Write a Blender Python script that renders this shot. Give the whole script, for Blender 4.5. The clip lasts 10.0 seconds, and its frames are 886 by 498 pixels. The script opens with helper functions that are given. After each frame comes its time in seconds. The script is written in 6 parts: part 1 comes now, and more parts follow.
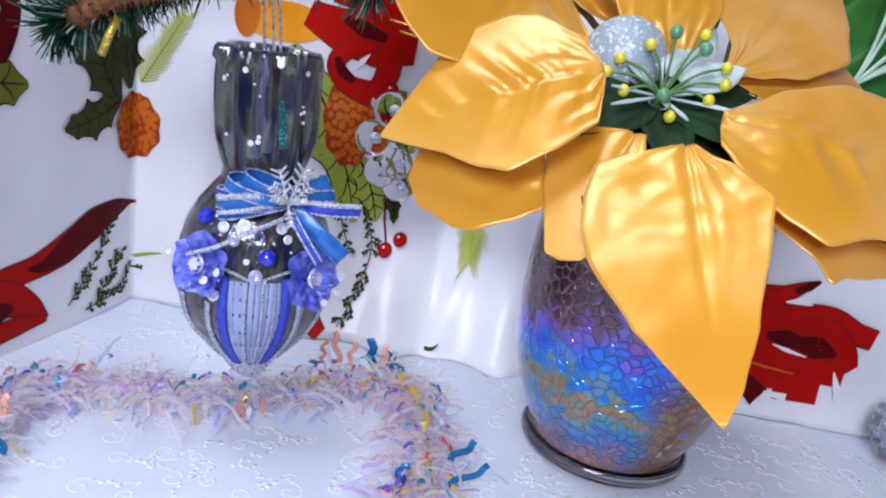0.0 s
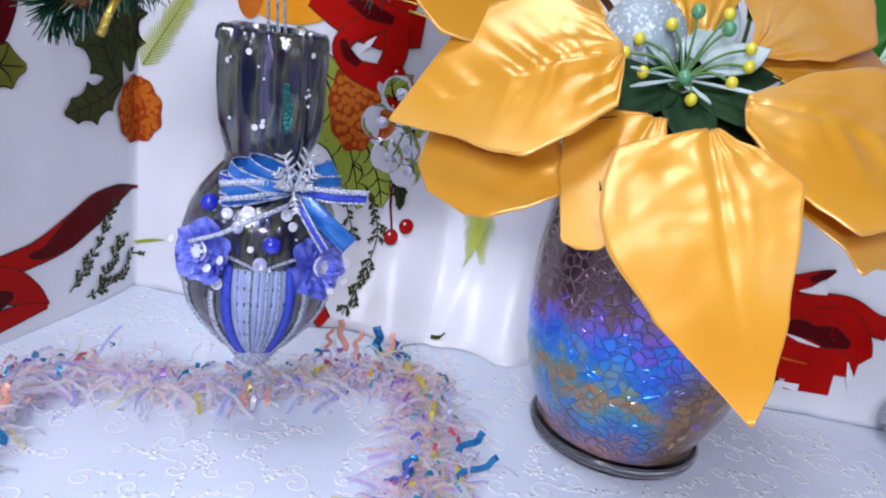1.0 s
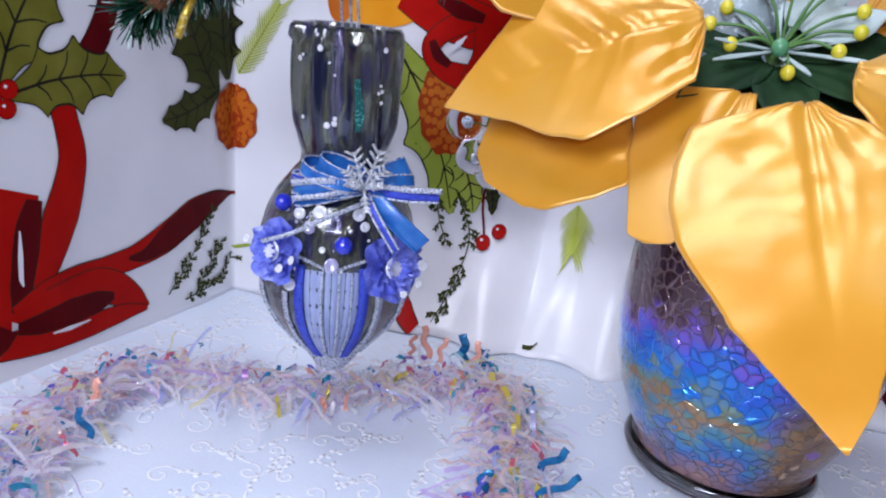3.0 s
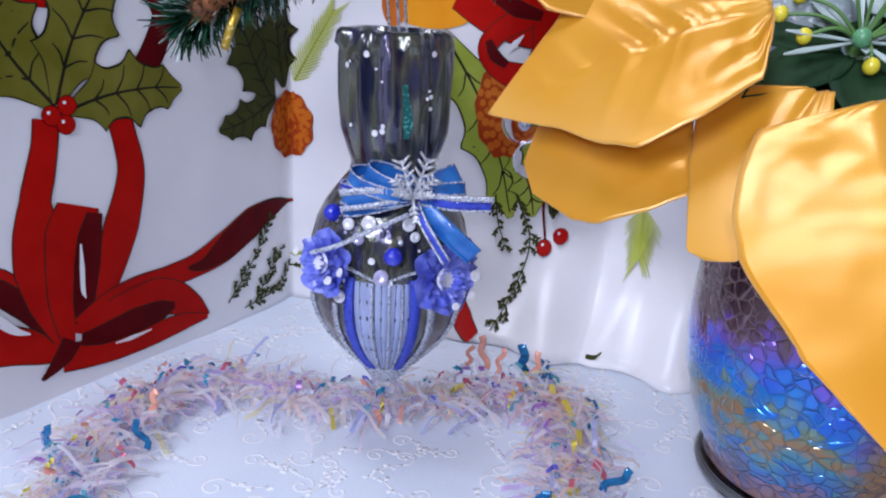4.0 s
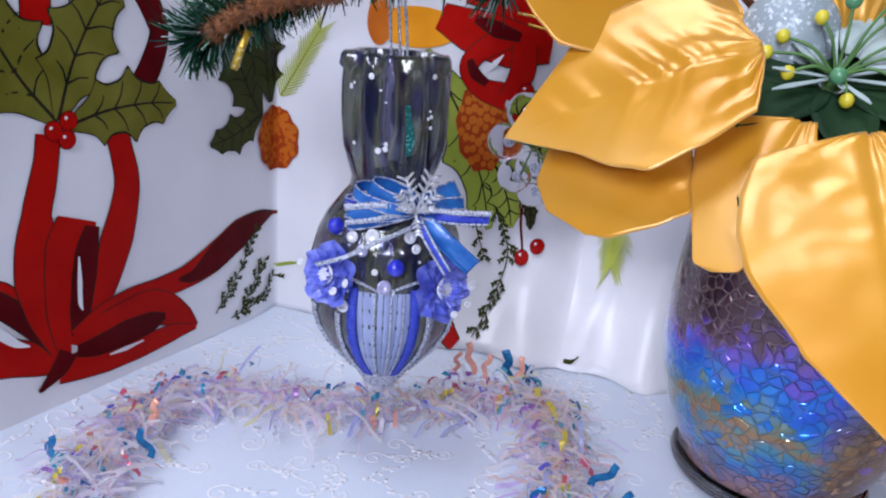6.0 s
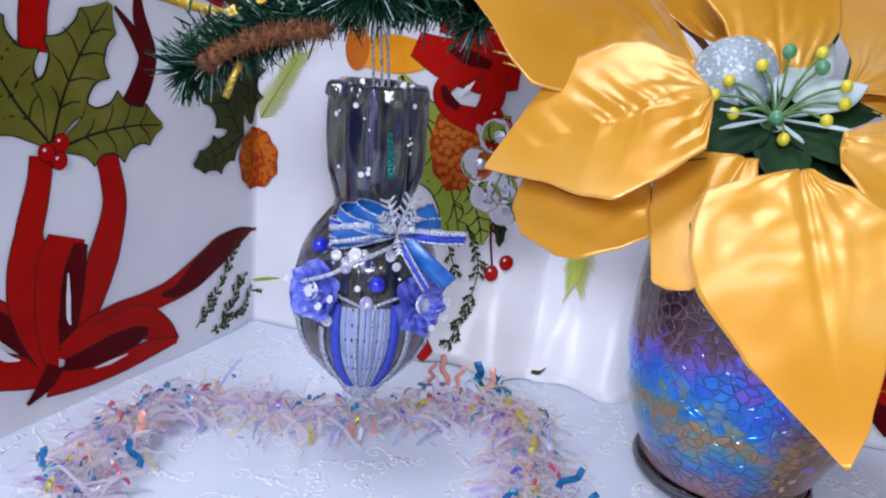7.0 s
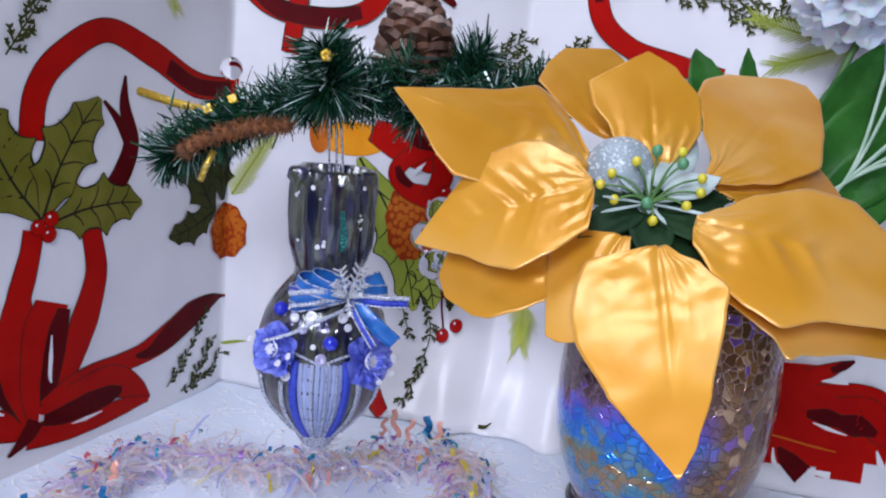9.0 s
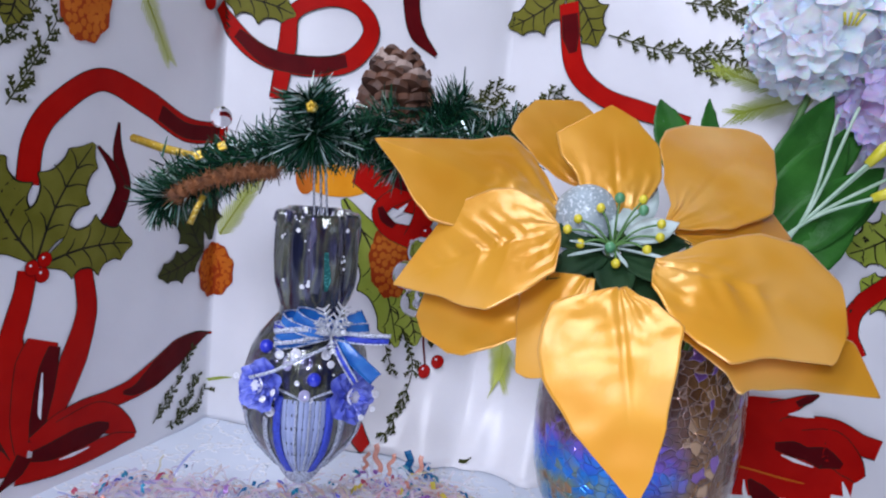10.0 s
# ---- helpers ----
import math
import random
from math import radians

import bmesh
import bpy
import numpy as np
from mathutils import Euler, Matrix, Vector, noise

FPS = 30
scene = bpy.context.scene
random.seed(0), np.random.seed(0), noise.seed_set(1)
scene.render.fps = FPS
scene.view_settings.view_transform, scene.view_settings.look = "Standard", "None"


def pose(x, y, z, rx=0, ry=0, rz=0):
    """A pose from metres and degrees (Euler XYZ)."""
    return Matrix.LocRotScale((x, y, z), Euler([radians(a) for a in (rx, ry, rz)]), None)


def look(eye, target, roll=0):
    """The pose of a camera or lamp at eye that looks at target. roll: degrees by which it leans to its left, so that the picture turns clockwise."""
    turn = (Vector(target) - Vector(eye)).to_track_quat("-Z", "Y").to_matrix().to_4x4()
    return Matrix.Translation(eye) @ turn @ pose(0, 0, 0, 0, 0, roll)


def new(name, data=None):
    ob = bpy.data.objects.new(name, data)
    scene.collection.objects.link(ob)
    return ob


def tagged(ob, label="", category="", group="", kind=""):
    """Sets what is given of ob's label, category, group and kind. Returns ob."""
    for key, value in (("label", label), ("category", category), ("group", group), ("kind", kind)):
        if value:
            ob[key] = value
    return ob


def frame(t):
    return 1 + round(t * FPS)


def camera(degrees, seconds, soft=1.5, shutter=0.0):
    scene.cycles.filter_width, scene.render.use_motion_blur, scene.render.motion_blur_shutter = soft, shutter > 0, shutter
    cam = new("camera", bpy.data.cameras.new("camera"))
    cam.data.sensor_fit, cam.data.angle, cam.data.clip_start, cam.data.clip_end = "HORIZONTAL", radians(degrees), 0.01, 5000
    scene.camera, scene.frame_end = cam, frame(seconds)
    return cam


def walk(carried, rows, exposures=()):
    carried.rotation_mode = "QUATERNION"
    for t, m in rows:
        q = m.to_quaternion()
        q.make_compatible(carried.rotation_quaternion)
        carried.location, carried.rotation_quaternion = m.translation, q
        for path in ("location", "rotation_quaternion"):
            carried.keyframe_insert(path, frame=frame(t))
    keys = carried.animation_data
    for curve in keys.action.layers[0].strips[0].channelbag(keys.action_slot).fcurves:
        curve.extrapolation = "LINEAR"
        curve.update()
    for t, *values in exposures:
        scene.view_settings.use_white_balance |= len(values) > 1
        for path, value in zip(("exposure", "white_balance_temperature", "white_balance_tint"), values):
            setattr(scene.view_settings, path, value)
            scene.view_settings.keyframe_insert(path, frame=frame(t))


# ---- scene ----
cam = camera(62.9, 10.0, soft=2.1)
PATH = [
    (0, (0.097, 0.052, 0.279), (-0.031, 1.951, -0.336), 8.9),
    (0.5, (0.092, 0.057, 0.278), (-0.023, 1.949, -0.36), 9.1),
    (1, (0.093, 0.062, 0.276), (-0.037, 1.948, -0.376), 9.0),
    (1.5, (0.094, 0.066, 0.272), (-0.06, 1.95, -0.381), 8.8),
    (2, (0.1, 0.072, 0.267), (-0.133, 1.95, -0.38), 8.2),
    (2.5, (0.109, 0.078, 0.265), (-0.239, 1.937, -0.385), 7.2),
    (4, (0.119, 0.104, 0.267), (-0.522, 1.873, -0.409), 3.5),
    (4.5, (0.114, 0.111, 0.268), (-0.574, 1.86, -0.416), 2.8),
    (5, (0.108, 0.106, 0.27), (-0.553, 1.867, -0.411), 2.9),
    (5.5, (0.103, 0.092, 0.271), (-0.491, 1.883, -0.392), 3.7),
    (7, (0.098, 0.049, 0.285), (-0.327, 1.908, -0.318), 5.6),
    (7.5, (0.111, 0.038, 0.29), (-0.323, 1.907, -0.274), 5.6),
    (8, (0.122, 0.021, 0.295), (-0.307, 1.905, -0.221), 5.6),
    (8.5, (0.126, 0.006, 0.299), (-0.276, 1.91, -0.166), 5.8),
    (9, (0.13, -0.006, 0.303), (-0.253, 1.912, -0.115), 5.9),
    (9.5, (0.137, -0.015, 0.308), (-0.245, 1.912, -0.064), 5.9),
    (10, (0.139, -0.027, 0.312), (-0.221, 1.914, -0.01), 6.0),
]
walk(cam, [(t, look(eye, target, roll)) for t, eye, target, roll in PATH],
     [(0.0, 0.18), (2.5, 0.08), (4.0, 0.02), (5.0, -0.12), (6.2, 0.02), (7.5, 0.06), (9.0, -0.02), (10.0, -0.02)])

# ---- light ----
world = bpy.data.worlds.new("room_air")
scene.world = world
world.use_nodes = True
world.node_tree.nodes["Background"].inputs["Color"].default_value = (0.72, 0.80, 1.0, 1)
world.node_tree.nodes["Background"].inputs["Strength"].default_value = 0.09


def area_lamp(name, eye, target, size, watts, color):
    data = bpy.data.lights.new(name, "AREA")
    data.shape, data.size, data.energy, data.color = "DISK", size, watts, color
    ob = new(name, data)
    ob.matrix_world = look(eye, target)
    return ob


area_lamp("phone_lamp", (0.155, -0.065, 0.330), (0.08, 0.5, 0.12), 0.03, 0.66, (0.79, 0.81, 1.0))
# broad soft fill added out of view behind the camera, no known lamp
area_lamp("front_fill_lamp", (-0.14, -0.85, 0.95), (0.05, 0.5, 0.1), 0.60, 18.0, (0.775, 0.812, 1.0))
area_lamp("ceiling_lamp", (-0.30, 0.32, 1.80), (0.06, 0.42, 0.0), 0.75, 19.0, (0.78, 0.815, 0.98))


# ---- materials ----
def material(name):
    m = bpy.data.materials.new(name)
    m.use_nodes = True
    return m, m.node_tree.nodes, m.node_tree.links, m.node_tree.nodes["Principled BSDF"]


def ramp(nodes, stops):
    r = nodes.new("ShaderNodeValToRGB")
    els = r.color_ramp.elements
    while len(els) < len(stops):
        els.new(0.5)
    for e, (p, c) in zip(els, stops):
        e.position, e.color = p, (*c, 1)
    return r


def surface(name, colors, scale=40.0, rough=0.5, metal=0.0, bump=0.1, bump_scale=300.0, stretch=(1, 1, 1), coat=0.0,
            sheen=0.0, random_tint=0.0, distance=0.001, detail=6.0, spec=0.5):
    """A surface whose colour wanders between a few tones, with fine relief and uneven gloss."""
    m, nodes, links, bsdf = material(name)
    co = nodes.new("ShaderNodeTexCoord")
    mp = nodes.new("ShaderNodeMapping")
    mp.inputs["Scale"].default_value = stretch
    links.new(co.outputs["Object"], mp.inputs["Vector"])
    n1 = nodes.new("ShaderNodeTexNoise")
    n1.inputs["Scale"].default_value, n1.inputs["Detail"].default_value = scale, detail
    links.new(mp.outputs["Vector"], n1.inputs["Vector"])
    k = len(colors)
    r = ramp(nodes, [(0.3 + 0.4 * i / max(1, k - 1), c) for i, c in enumerate(colors)])
    links.new(n1.outputs["Fac"], r.inputs["Fac"])
    out = r.outputs["Color"]
    if random_tint:
        info = nodes.new("ShaderNodeObjectInfo")
        hsv = nodes.new("ShaderNodeHueSaturation")
        mr = nodes.new("ShaderNodeMapRange")
        mr.inputs["To Min"].default_value, mr.inputs["To Max"].default_value = 1 - random_tint, 1 + random_tint
        links.new(info.outputs["Random"], mr.inputs["Value"])
        links.new(mr.outputs["Result"], hsv.inputs["Value"])
        links.new(out, hsv.inputs["Color"])
        out = hsv.outputs["Color"]
    links.new(out, bsdf.inputs["Base Color"])
    n2 = nodes.new("ShaderNodeTexNoise")
    n2.inputs["Scale"].default_value, n2.inputs["Detail"].default_value = bump_scale, 4
    links.new(mp.outputs["Vector"], n2.inputs["Vector"])
    b = nodes.new("ShaderNodeBump")
    b.inputs["Strength"].default_value, b.inputs["Distance"].default_value = bump, distance
    links.new(n2.outputs["Fac"], b.inputs["Height"])
    links.new(b.outputs["Normal"], bsdf.inputs["Normal"])
    mr2 = nodes.new("ShaderNodeMapRange")
    mr2.inputs["To Min"].default_value, mr2.inputs["To Max"].default_value = rough * 0.8, min(1.0, rough * 1.2)
    links.new(n1.outputs["Fac"], mr2.inputs["Value"])
    links.new(mr2.outputs["Result"], bsdf.inputs["Roughness"])
    bsdf.inputs["Metallic"].default_value = metal
    bsdf.inputs["Coat Weight"].default_value = coat
    bsdf.inputs["Coat Roughness"].default_value = 0.12
    bsdf.inputs["Sheen Weight"].default_value = sheen
    bsdf.inputs["Specular IOR Level"].default_value = spec
    return m


def island_colors(name, colors, rough=0.3, metal=0.2, alpha=1.0, coat=0.3):
    """Each loose strip takes one colour of a palette."""
    m, nodes, links, bsdf = material(name)
    geo = nodes.new("ShaderNodeNewGeometry")
    r = ramp(nodes, [(i / len(colors), c) for i, c in enumerate(colors)])
    r.color_ramp.interpolation = "CONSTANT"
    links.new(geo.outputs["Random Per Island"], r.inputs["Fac"])
    links.new(r.outputs["Color"], bsdf.inputs["Base Color"])
    bsdf.inputs["Roughness"].default_value, bsdf.inputs["Metallic"].default_value = rough, metal
    bsdf.inputs["Coat Weight"].default_value = coat
    bsdf.inputs["Alpha"].default_value = alpha
    return m


def glitter(name, base, spark, scale=900.0, metal=0.6, rough=0.35):
    """A coat of glitter: tiny facets that each tilt their own way."""
    m, nodes, links, bsdf = material(name)
    co = nodes.new("ShaderNodeTexCoord")
    v = nodes.new("ShaderNodeTexVoronoi")
    v.inputs["Scale"].default_value = scale
    links.new(co.outputs["Object"], v.inputs["Vector"])
    r = ramp(nodes, [(0.0, base), (0.65, base), (0.9, spark)])
    links.new(v.outputs["Color"], r.inputs["Fac"])
    links.new(r.outputs["Color"], bsdf.inputs["Base Color"])
    b = nodes.new("ShaderNodeBump")
    b.inputs["Strength"].default_value, b.inputs["Distance"].default_value = 0.9, 0.0012
    links.new(v.outputs["Color"], b.inputs["Height"])
    links.new(b.outputs["Normal"], bsdf.inputs["Normal"])
    bsdf.inputs["Metallic"].default_value, bsdf.inputs["Roughness"].default_value = metal, rough
    return m


def clear_glass(name, color=(1, 1, 1), rough=0.02, ior=1.45):
    m, nodes, links, bsdf = material(name)
    bsdf.inputs["Base Color"].default_value = (*color, 1)
    bsdf.inputs["Transmission Weight"].default_value = 1.0
    bsdf.inputs["Roughness"].default_value, bsdf.inputs["IOR"].default_value = rough, ior
    return m


PAPER = surface("gift_wrap_paper", [(0.76, 0.76, 0.79), (0.85, 0.85, 0.87)], 9, 0.36, 0, 0.30, 22, coat=0.15, distance=0.004)
INK = {}
for ink, tones in {
    "red": [(0.37, 0.003, 0.002), (0.47, 0.006, 0.003)], "dark_red": [(0.075, 0.001, 0.003), (0.12, 0.002, 0.004)],
    "olive": [(0.125, 0.12, 0.014), (0.19, 0.18, 0.03)], "dark_green": [(0.030, 0.038, 0.010), (0.06, 0.065, 0.016)],
    "line": [(0.012, 0.012, 0.008), (0.03, 0.025, 0.015)], "cone_orange": [(0.48, 0.10, 0.008), (0.62, 0.17, 0.02)],
    "orange": [(0.80, 0.28, 0.01), (0.90, 0.36, 0.02)], "lime": [(0.40, 0.46, 0.06), (0.55, 0.60, 0.16)],
    "leaf_green": [(0.26, 0.33, 0.04), (0.36, 0.42, 0.07)], "white": [(0.78, 0.78, 0.80), (0.84, 0.84, 0.86)],
    "cone_dark": [(0.30, 0.035, 0.006), (0.40, 0.06, 0.01)],
}.items():
    INK[ink] = surface("printed_" + ink, tones, 35, 0.42, 0, 0.22, 26, distance=0.004, spec=0.06)

CLOTH = surface("tablecloth_satin", [(0.62, 0.69, 0.80), (0.70, 0.76, 0.85)], 14, 0.55, 0, 0.35, 700, sheen=0.3, distance=0.0006)
THREAD = surface("embroidery_thread", [(0.80, 0.83, 0.89), (0.90, 0.92, 0.95)], 300, 0.22, 0, 0.4, 1500, coat=0.2, distance=0.0004)
WOOD = surface("table_wood", [(0.16, 0.08, 0.04), (0.24, 0.13, 0.06)], 12, 0.45, 0, 0.2, 80, stretch=(1, 8, 1))
WALL = surface("plaster_paint", [(0.24, 0.24, 0.25), (0.30, 0.30, 0.31)], 3, 0.85, 0, 0.2, 120)
FLOORING = surface("floor_boards", [(0.25, 0.16, 0.09), (0.36, 0.24, 0.14)], 6, 0.5, 0, 0.1, 60, stretch=(1, 9, 1))
STEM = surface("green_stem", [(0.05, 0.14, 0.03), (0.12, 0.26, 0.07)], 60, 0.5)
PALE_STEM = surface("pale_stem", [(0.26, 0.42, 0.28), (0.46, 0.60, 0.48)], 60, 0.45)
LEAF = surface("fabric_leaf_green", [(0.012, 0.075, 0.010), (0.035, 0.16, 0.022)], 30, 0.45, 0, 0.3, 500, spec=0.25)
DARK_LEAF = surface("dark_leaf_green", [(0.006, 0.024, 0.009), (0.016, 0.05, 0.016)], 30, 0.7, 0, 0.3, 400, spec=0.2)
BUD = surface("yellow_bud", [(0.55, 0.52, 0.02), (0.75, 0.62, 0.05)], 120, 0.4, coat=0.3)
BUD_GREEN = surface("green_bud", [(0.06, 0.22, 0.10), (0.12, 0.34, 0.16)], 120, 0.4, coat=0.3)
WHITE_PETAL = surface("white_floret", [(0.26, 0.36, 0.33), (0.46, 0.55, 0.54)], 60, 0.5, 0, 0.3, 500)
SILVER_GLITTER = glitter("silver_glitter", (0.55, 0.57, 0.60), (0.95, 0.96, 1.0), 520)
GOLD_GLITTER = glitter("gold_glitter", (0.65, 0.42, 0.04), (1.0, 0.85, 0.35), 700)
GREEN_GLITTER = glitter("teal_glitter", (0.02, 0.16, 0.15), (0.15, 0.65, 0.6), 900)
EGG_GLITTER = glitter("frosted_glitter", (0.30, 0.37, 0.40), (0.72, 0.80, 0.84), 750, 0.1, 0.5)
SILVER = surface("silver_braid", [(0.46, 0.50, 0.62), (0.74, 0.78, 0.86)], 700, 0.28, 0.55, 0.8, 1400, distance=0.001)
BEAD_GLASS = clear_glass("clear_bead_glass", (0.97, 0.97, 0.99), 0.03, 1.14)
BLUE_BRAID = surface("blue_braid", [(0.015, 0.03, 0.42), (0.05, 0.10, 0.72)], 500, 0.35, 0.1, 0.7, 1200, coat=0.3)
BLUE_SATIN = surface("sky_blue_ribbon", [(0.012, 0.10, 0.42), (0.03, 0.20, 0.60)], 90, 0.25, 0.15, 0.3, 900, coat=0.4)
BLUE_GAUZE = surface("blue_organza", [(0.06, 0.09, 0.60), (0.30, 0.36, 0.90)], 130, 0.25, 0.05, 0.5, 700, coat=0.5)
BLUE_BEAD = surface("cobalt_bead", [(0.006, 0.012, 0.42), (0.02, 0.04, 0.65)], 60, 0.1, 0, 0, 100, coat=0.8)
PALE_GAUZE = surface("pale_blue_organza", [(0.22, 0.27, 0.50), (0.40, 0.46, 0.68)], 120, 0.3, 0.1, 0.4, 800, stretch=(1, 1, 0.15))
SEQUIN = surface("white_sequin", [(0.80, 0.82, 0.88), (0.9, 0.91, 0.94)], 200, 0.15, 0.2, 0.1, 300, coat=0.6)
LILAC_SEQUIN = surface("lilac_sequin", [(0.42, 0.40, 0.66), (0.6, 0.58, 0.8)], 200, 0.15, 0.3, 0.1, 300, coat=0.6)
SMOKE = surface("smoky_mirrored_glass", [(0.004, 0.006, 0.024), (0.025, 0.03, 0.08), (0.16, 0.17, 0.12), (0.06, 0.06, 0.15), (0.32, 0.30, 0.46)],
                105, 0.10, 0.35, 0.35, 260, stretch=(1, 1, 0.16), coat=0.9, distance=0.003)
SMOKE.node_tree.nodes["Principled BSDF"].inputs["Transmission Weight"].default_value = 0.3
BARK = surface("brown_twig", [(0.10, 0.035, 0.012), (0.28, 0.10, 0.03)], 120, 0.8, 0, 0.9, 500)
CONE = surface("pine_cone_scale", [(0.035, 0.015, 0.009), (0.14, 0.06, 0.032)], 80, 0.6, 0, 0.5, 300, random_tint=0.35)
CONE_TIP = surface("frosted_cone_tip", [(0.20, 0.12, 0.09), (0.42, 0.32, 0.27)], 120, 0.6, 0, 0.5, 300)
LILAC = surface("lilac_floret", [(0.74, 0.54, 0.86), (0.86, 0.74, 0.93)], 40, 0.55, 0, 0.3, 400, random_tint=0.12)
PALE_FLORET = surface("white_lilac_floret", [(0.88, 0.85, 0.95), (0.95, 0.93, 0.98)], 40, 0.55, 0, 0.3, 400, random_tint=0.06)
for soft_petal in (LILAC, PALE_FLORET):
    q = soft_petal.node_tree.nodes["Principled BSDF"]
    q.inputs["Subsurface Weight"].default_value, q.inputs["Subsurface Scale"].default_value = 0.6, 0.012
# the pale last tone: silvery strips, and needle highlights put into colour
NEEDLE = island_colors("tinsel_needles", [(0.006, 0.035, 0.016), (0.010, 0.055, 0.022), (0.015, 0.075, 0.030), (0.008, 0.045, 0.03),
                                          (0.012, 0.07, 0.03), (0.006, 0.03, 0.02), (0.010, 0.06, 0.03), (0.03, 0.12, 0.07), (0.005, 0.03, 0.015), (0.40, 0.52, 0.50)], 0.22, 0.1)
TINSEL = island_colors("iridescent_tinsel", [(0.95, 0.84, 0.92), (0.96, 0.90, 0.86), (0.86, 0.90, 0.97), (0.97, 0.70, 0.60), (0.82, 0.76, 0.97),
                                             (0.96, 0.93, 0.95), (0.97, 0.80, 0.72), (0.52, 0.58, 0.95), (0.95, 0.90, 0.55), (0.94, 0.90, 0.95),
                                             (0.70, 0.54, 0.88), (0.95, 0.93, 0.97), (0.95, 0.74, 0.82), (0.90, 0.95, 0.93)], 0.12, 0.0, 0.55, 0.8)
TINSEL_BRIGHT = island_colors("tinsel_flakes", [(0.01, 0.20, 0.45), (0.02, 0.34, 0.55), (0.16, 0.16, 0.75), (0.90, 0.42, 0.32), (0.40, 0.18, 0.55),
                                                (0.70, 0.14, 0.22), (0.85, 0.72, 0.10), (0.12, 0.45, 0.55)], 0.2, 0.2, 0.9)


def let_light_through(m, share):
    """Thin film: part of the light goes through and scatters behind."""
    nodes, links = m.node_tree.nodes, m.node_tree.links
    bsdf, out = nodes["Principled BSDF"], nodes["Material Output"]
    tr, mix = nodes.new("ShaderNodeBsdfTranslucent"), nodes.new("ShaderNodeMixShader")
    links.new(bsdf.inputs["Base Color"].links[0].from_socket, tr.inputs["Color"])
    mix.inputs["Fac"].default_value = share
    links.new(bsdf.outputs["BSDF"], mix.inputs[1])
    links.new(tr.outputs["BSDF"], mix.inputs[2])
    links.new(mix.outputs["Shader"], out.inputs["Surface"])


let_light_through(TINSEL, 0.45)
let_light_through(TINSEL_BRIGHT, 0.4)
let_light_through(LILAC, 0.2)
let_light_through(PALE_FLORET, 0.15)


def gold_fabric():
    """Satin weave, gold, with fine threads, a soft gloss and a pale cut edge."""
    m, nodes, links, bsdf = material("gold_satin")
    co = nodes.new("ShaderNodeTexCoord")
    n1 = nodes.new("ShaderNodeTexNoise")
    n1.inputs["Scale"].default_value = 16
    links.new(co.outputs["Object"], n1.inputs["Vector"])
    r = ramp(nodes, [(0.3, (0.76, 0.34, 0.016)), (0.5, (0.82, 0.41, 0.032)), (0.72, (0.88, 0.53, 0.13))])
    links.new(n1.outputs["Fac"], r.inputs["Fac"])
    info = nodes.new("ShaderNodeObjectInfo")
    hsv = nodes.new("ShaderNodeHueSaturation")
    mr = nodes.new("ShaderNodeMapRange")
    mr.inputs["To Min"].default_value, mr.inputs["To Max"].default_value = 0.86, 1.03
    links.new(info.outputs["Random"], mr.inputs["Value"])
    links.new(mr.outputs["Result"], hsv.inputs["Value"])
    links.new(r.outputs["Color"], hsv.inputs["Color"])
    uv = nodes.new("ShaderNodeUVMap")
    sp = nodes.new("ShaderNodeSeparateXYZ")
    links.new(uv.outputs["UV"], sp.inputs["Vector"])
    cut = ramp(nodes, [(0.0, (0, 0, 0)), (0.975, (0, 0, 0)), (0.995, (0.35, 0.35, 0.35))])
    links.new(sp.outputs["X"], cut.inputs["Fac"])
    mix = nodes.new("ShaderNodeMix")
    mix.data_type = "RGBA"
    mix.inputs["B"].default_value = (0.90, 0.62, 0.26, 1)
    links.new(cut.outputs["Color"], mix.inputs["Factor"])
    links.new(hsv.outputs["Color"], mix.inputs["A"])
    links.new(mix.outputs["Result"], bsdf.inputs["Base Color"])
    w = nodes.new("ShaderNodeTexWave")
    w.inputs["Scale"].default_value, w.inputs["Distortion"].default_value = 520, 1.5
    w.bands_direction = "DIAGONAL"
    links.new(co.outputs["Object"], w.inputs["Vector"])
    n2 = nodes.new("ShaderNodeTexNoise")
    n2.inputs["Scale"].default_value = 28
    links.new(co.outputs["Object"], n2.inputs["Vector"])
    b1 = nodes.new("ShaderNodeBump")
    b1.inputs["Strength"].default_value, b1.inputs["Distance"].default_value = 0.07, 0.0003
    links.new(w.outputs["Fac"], b1.inputs["Height"])
    b2 = nodes.new("ShaderNodeBump")
    b2.inputs["Strength"].default_value, b2.inputs["Distance"].default_value = 0.12, 0.003
    links.new(n2.outputs["Fac"], b2.inputs["Height"])
    links.new(b1.outputs["Normal"], b2.inputs["Normal"])
    links.new(b2.outputs["Normal"], bsdf.inputs["Normal"])
    bsdf.inputs["Metallic"].default_value, bsdf.inputs["Roughness"].default_value = 0.18, 0.32
    bsdf.inputs["Coat Weight"].default_value, bsdf.inputs["Coat Roughness"].default_value = 0.35, 0.15
    bsdf.inputs["Sheen Weight"].default_value = 0.18
    bsdf.inputs["Sheen Roughness"].default_value = 0.4
    return m


GOLD = gold_fabric()
let_light_through(GOLD, 0.28)


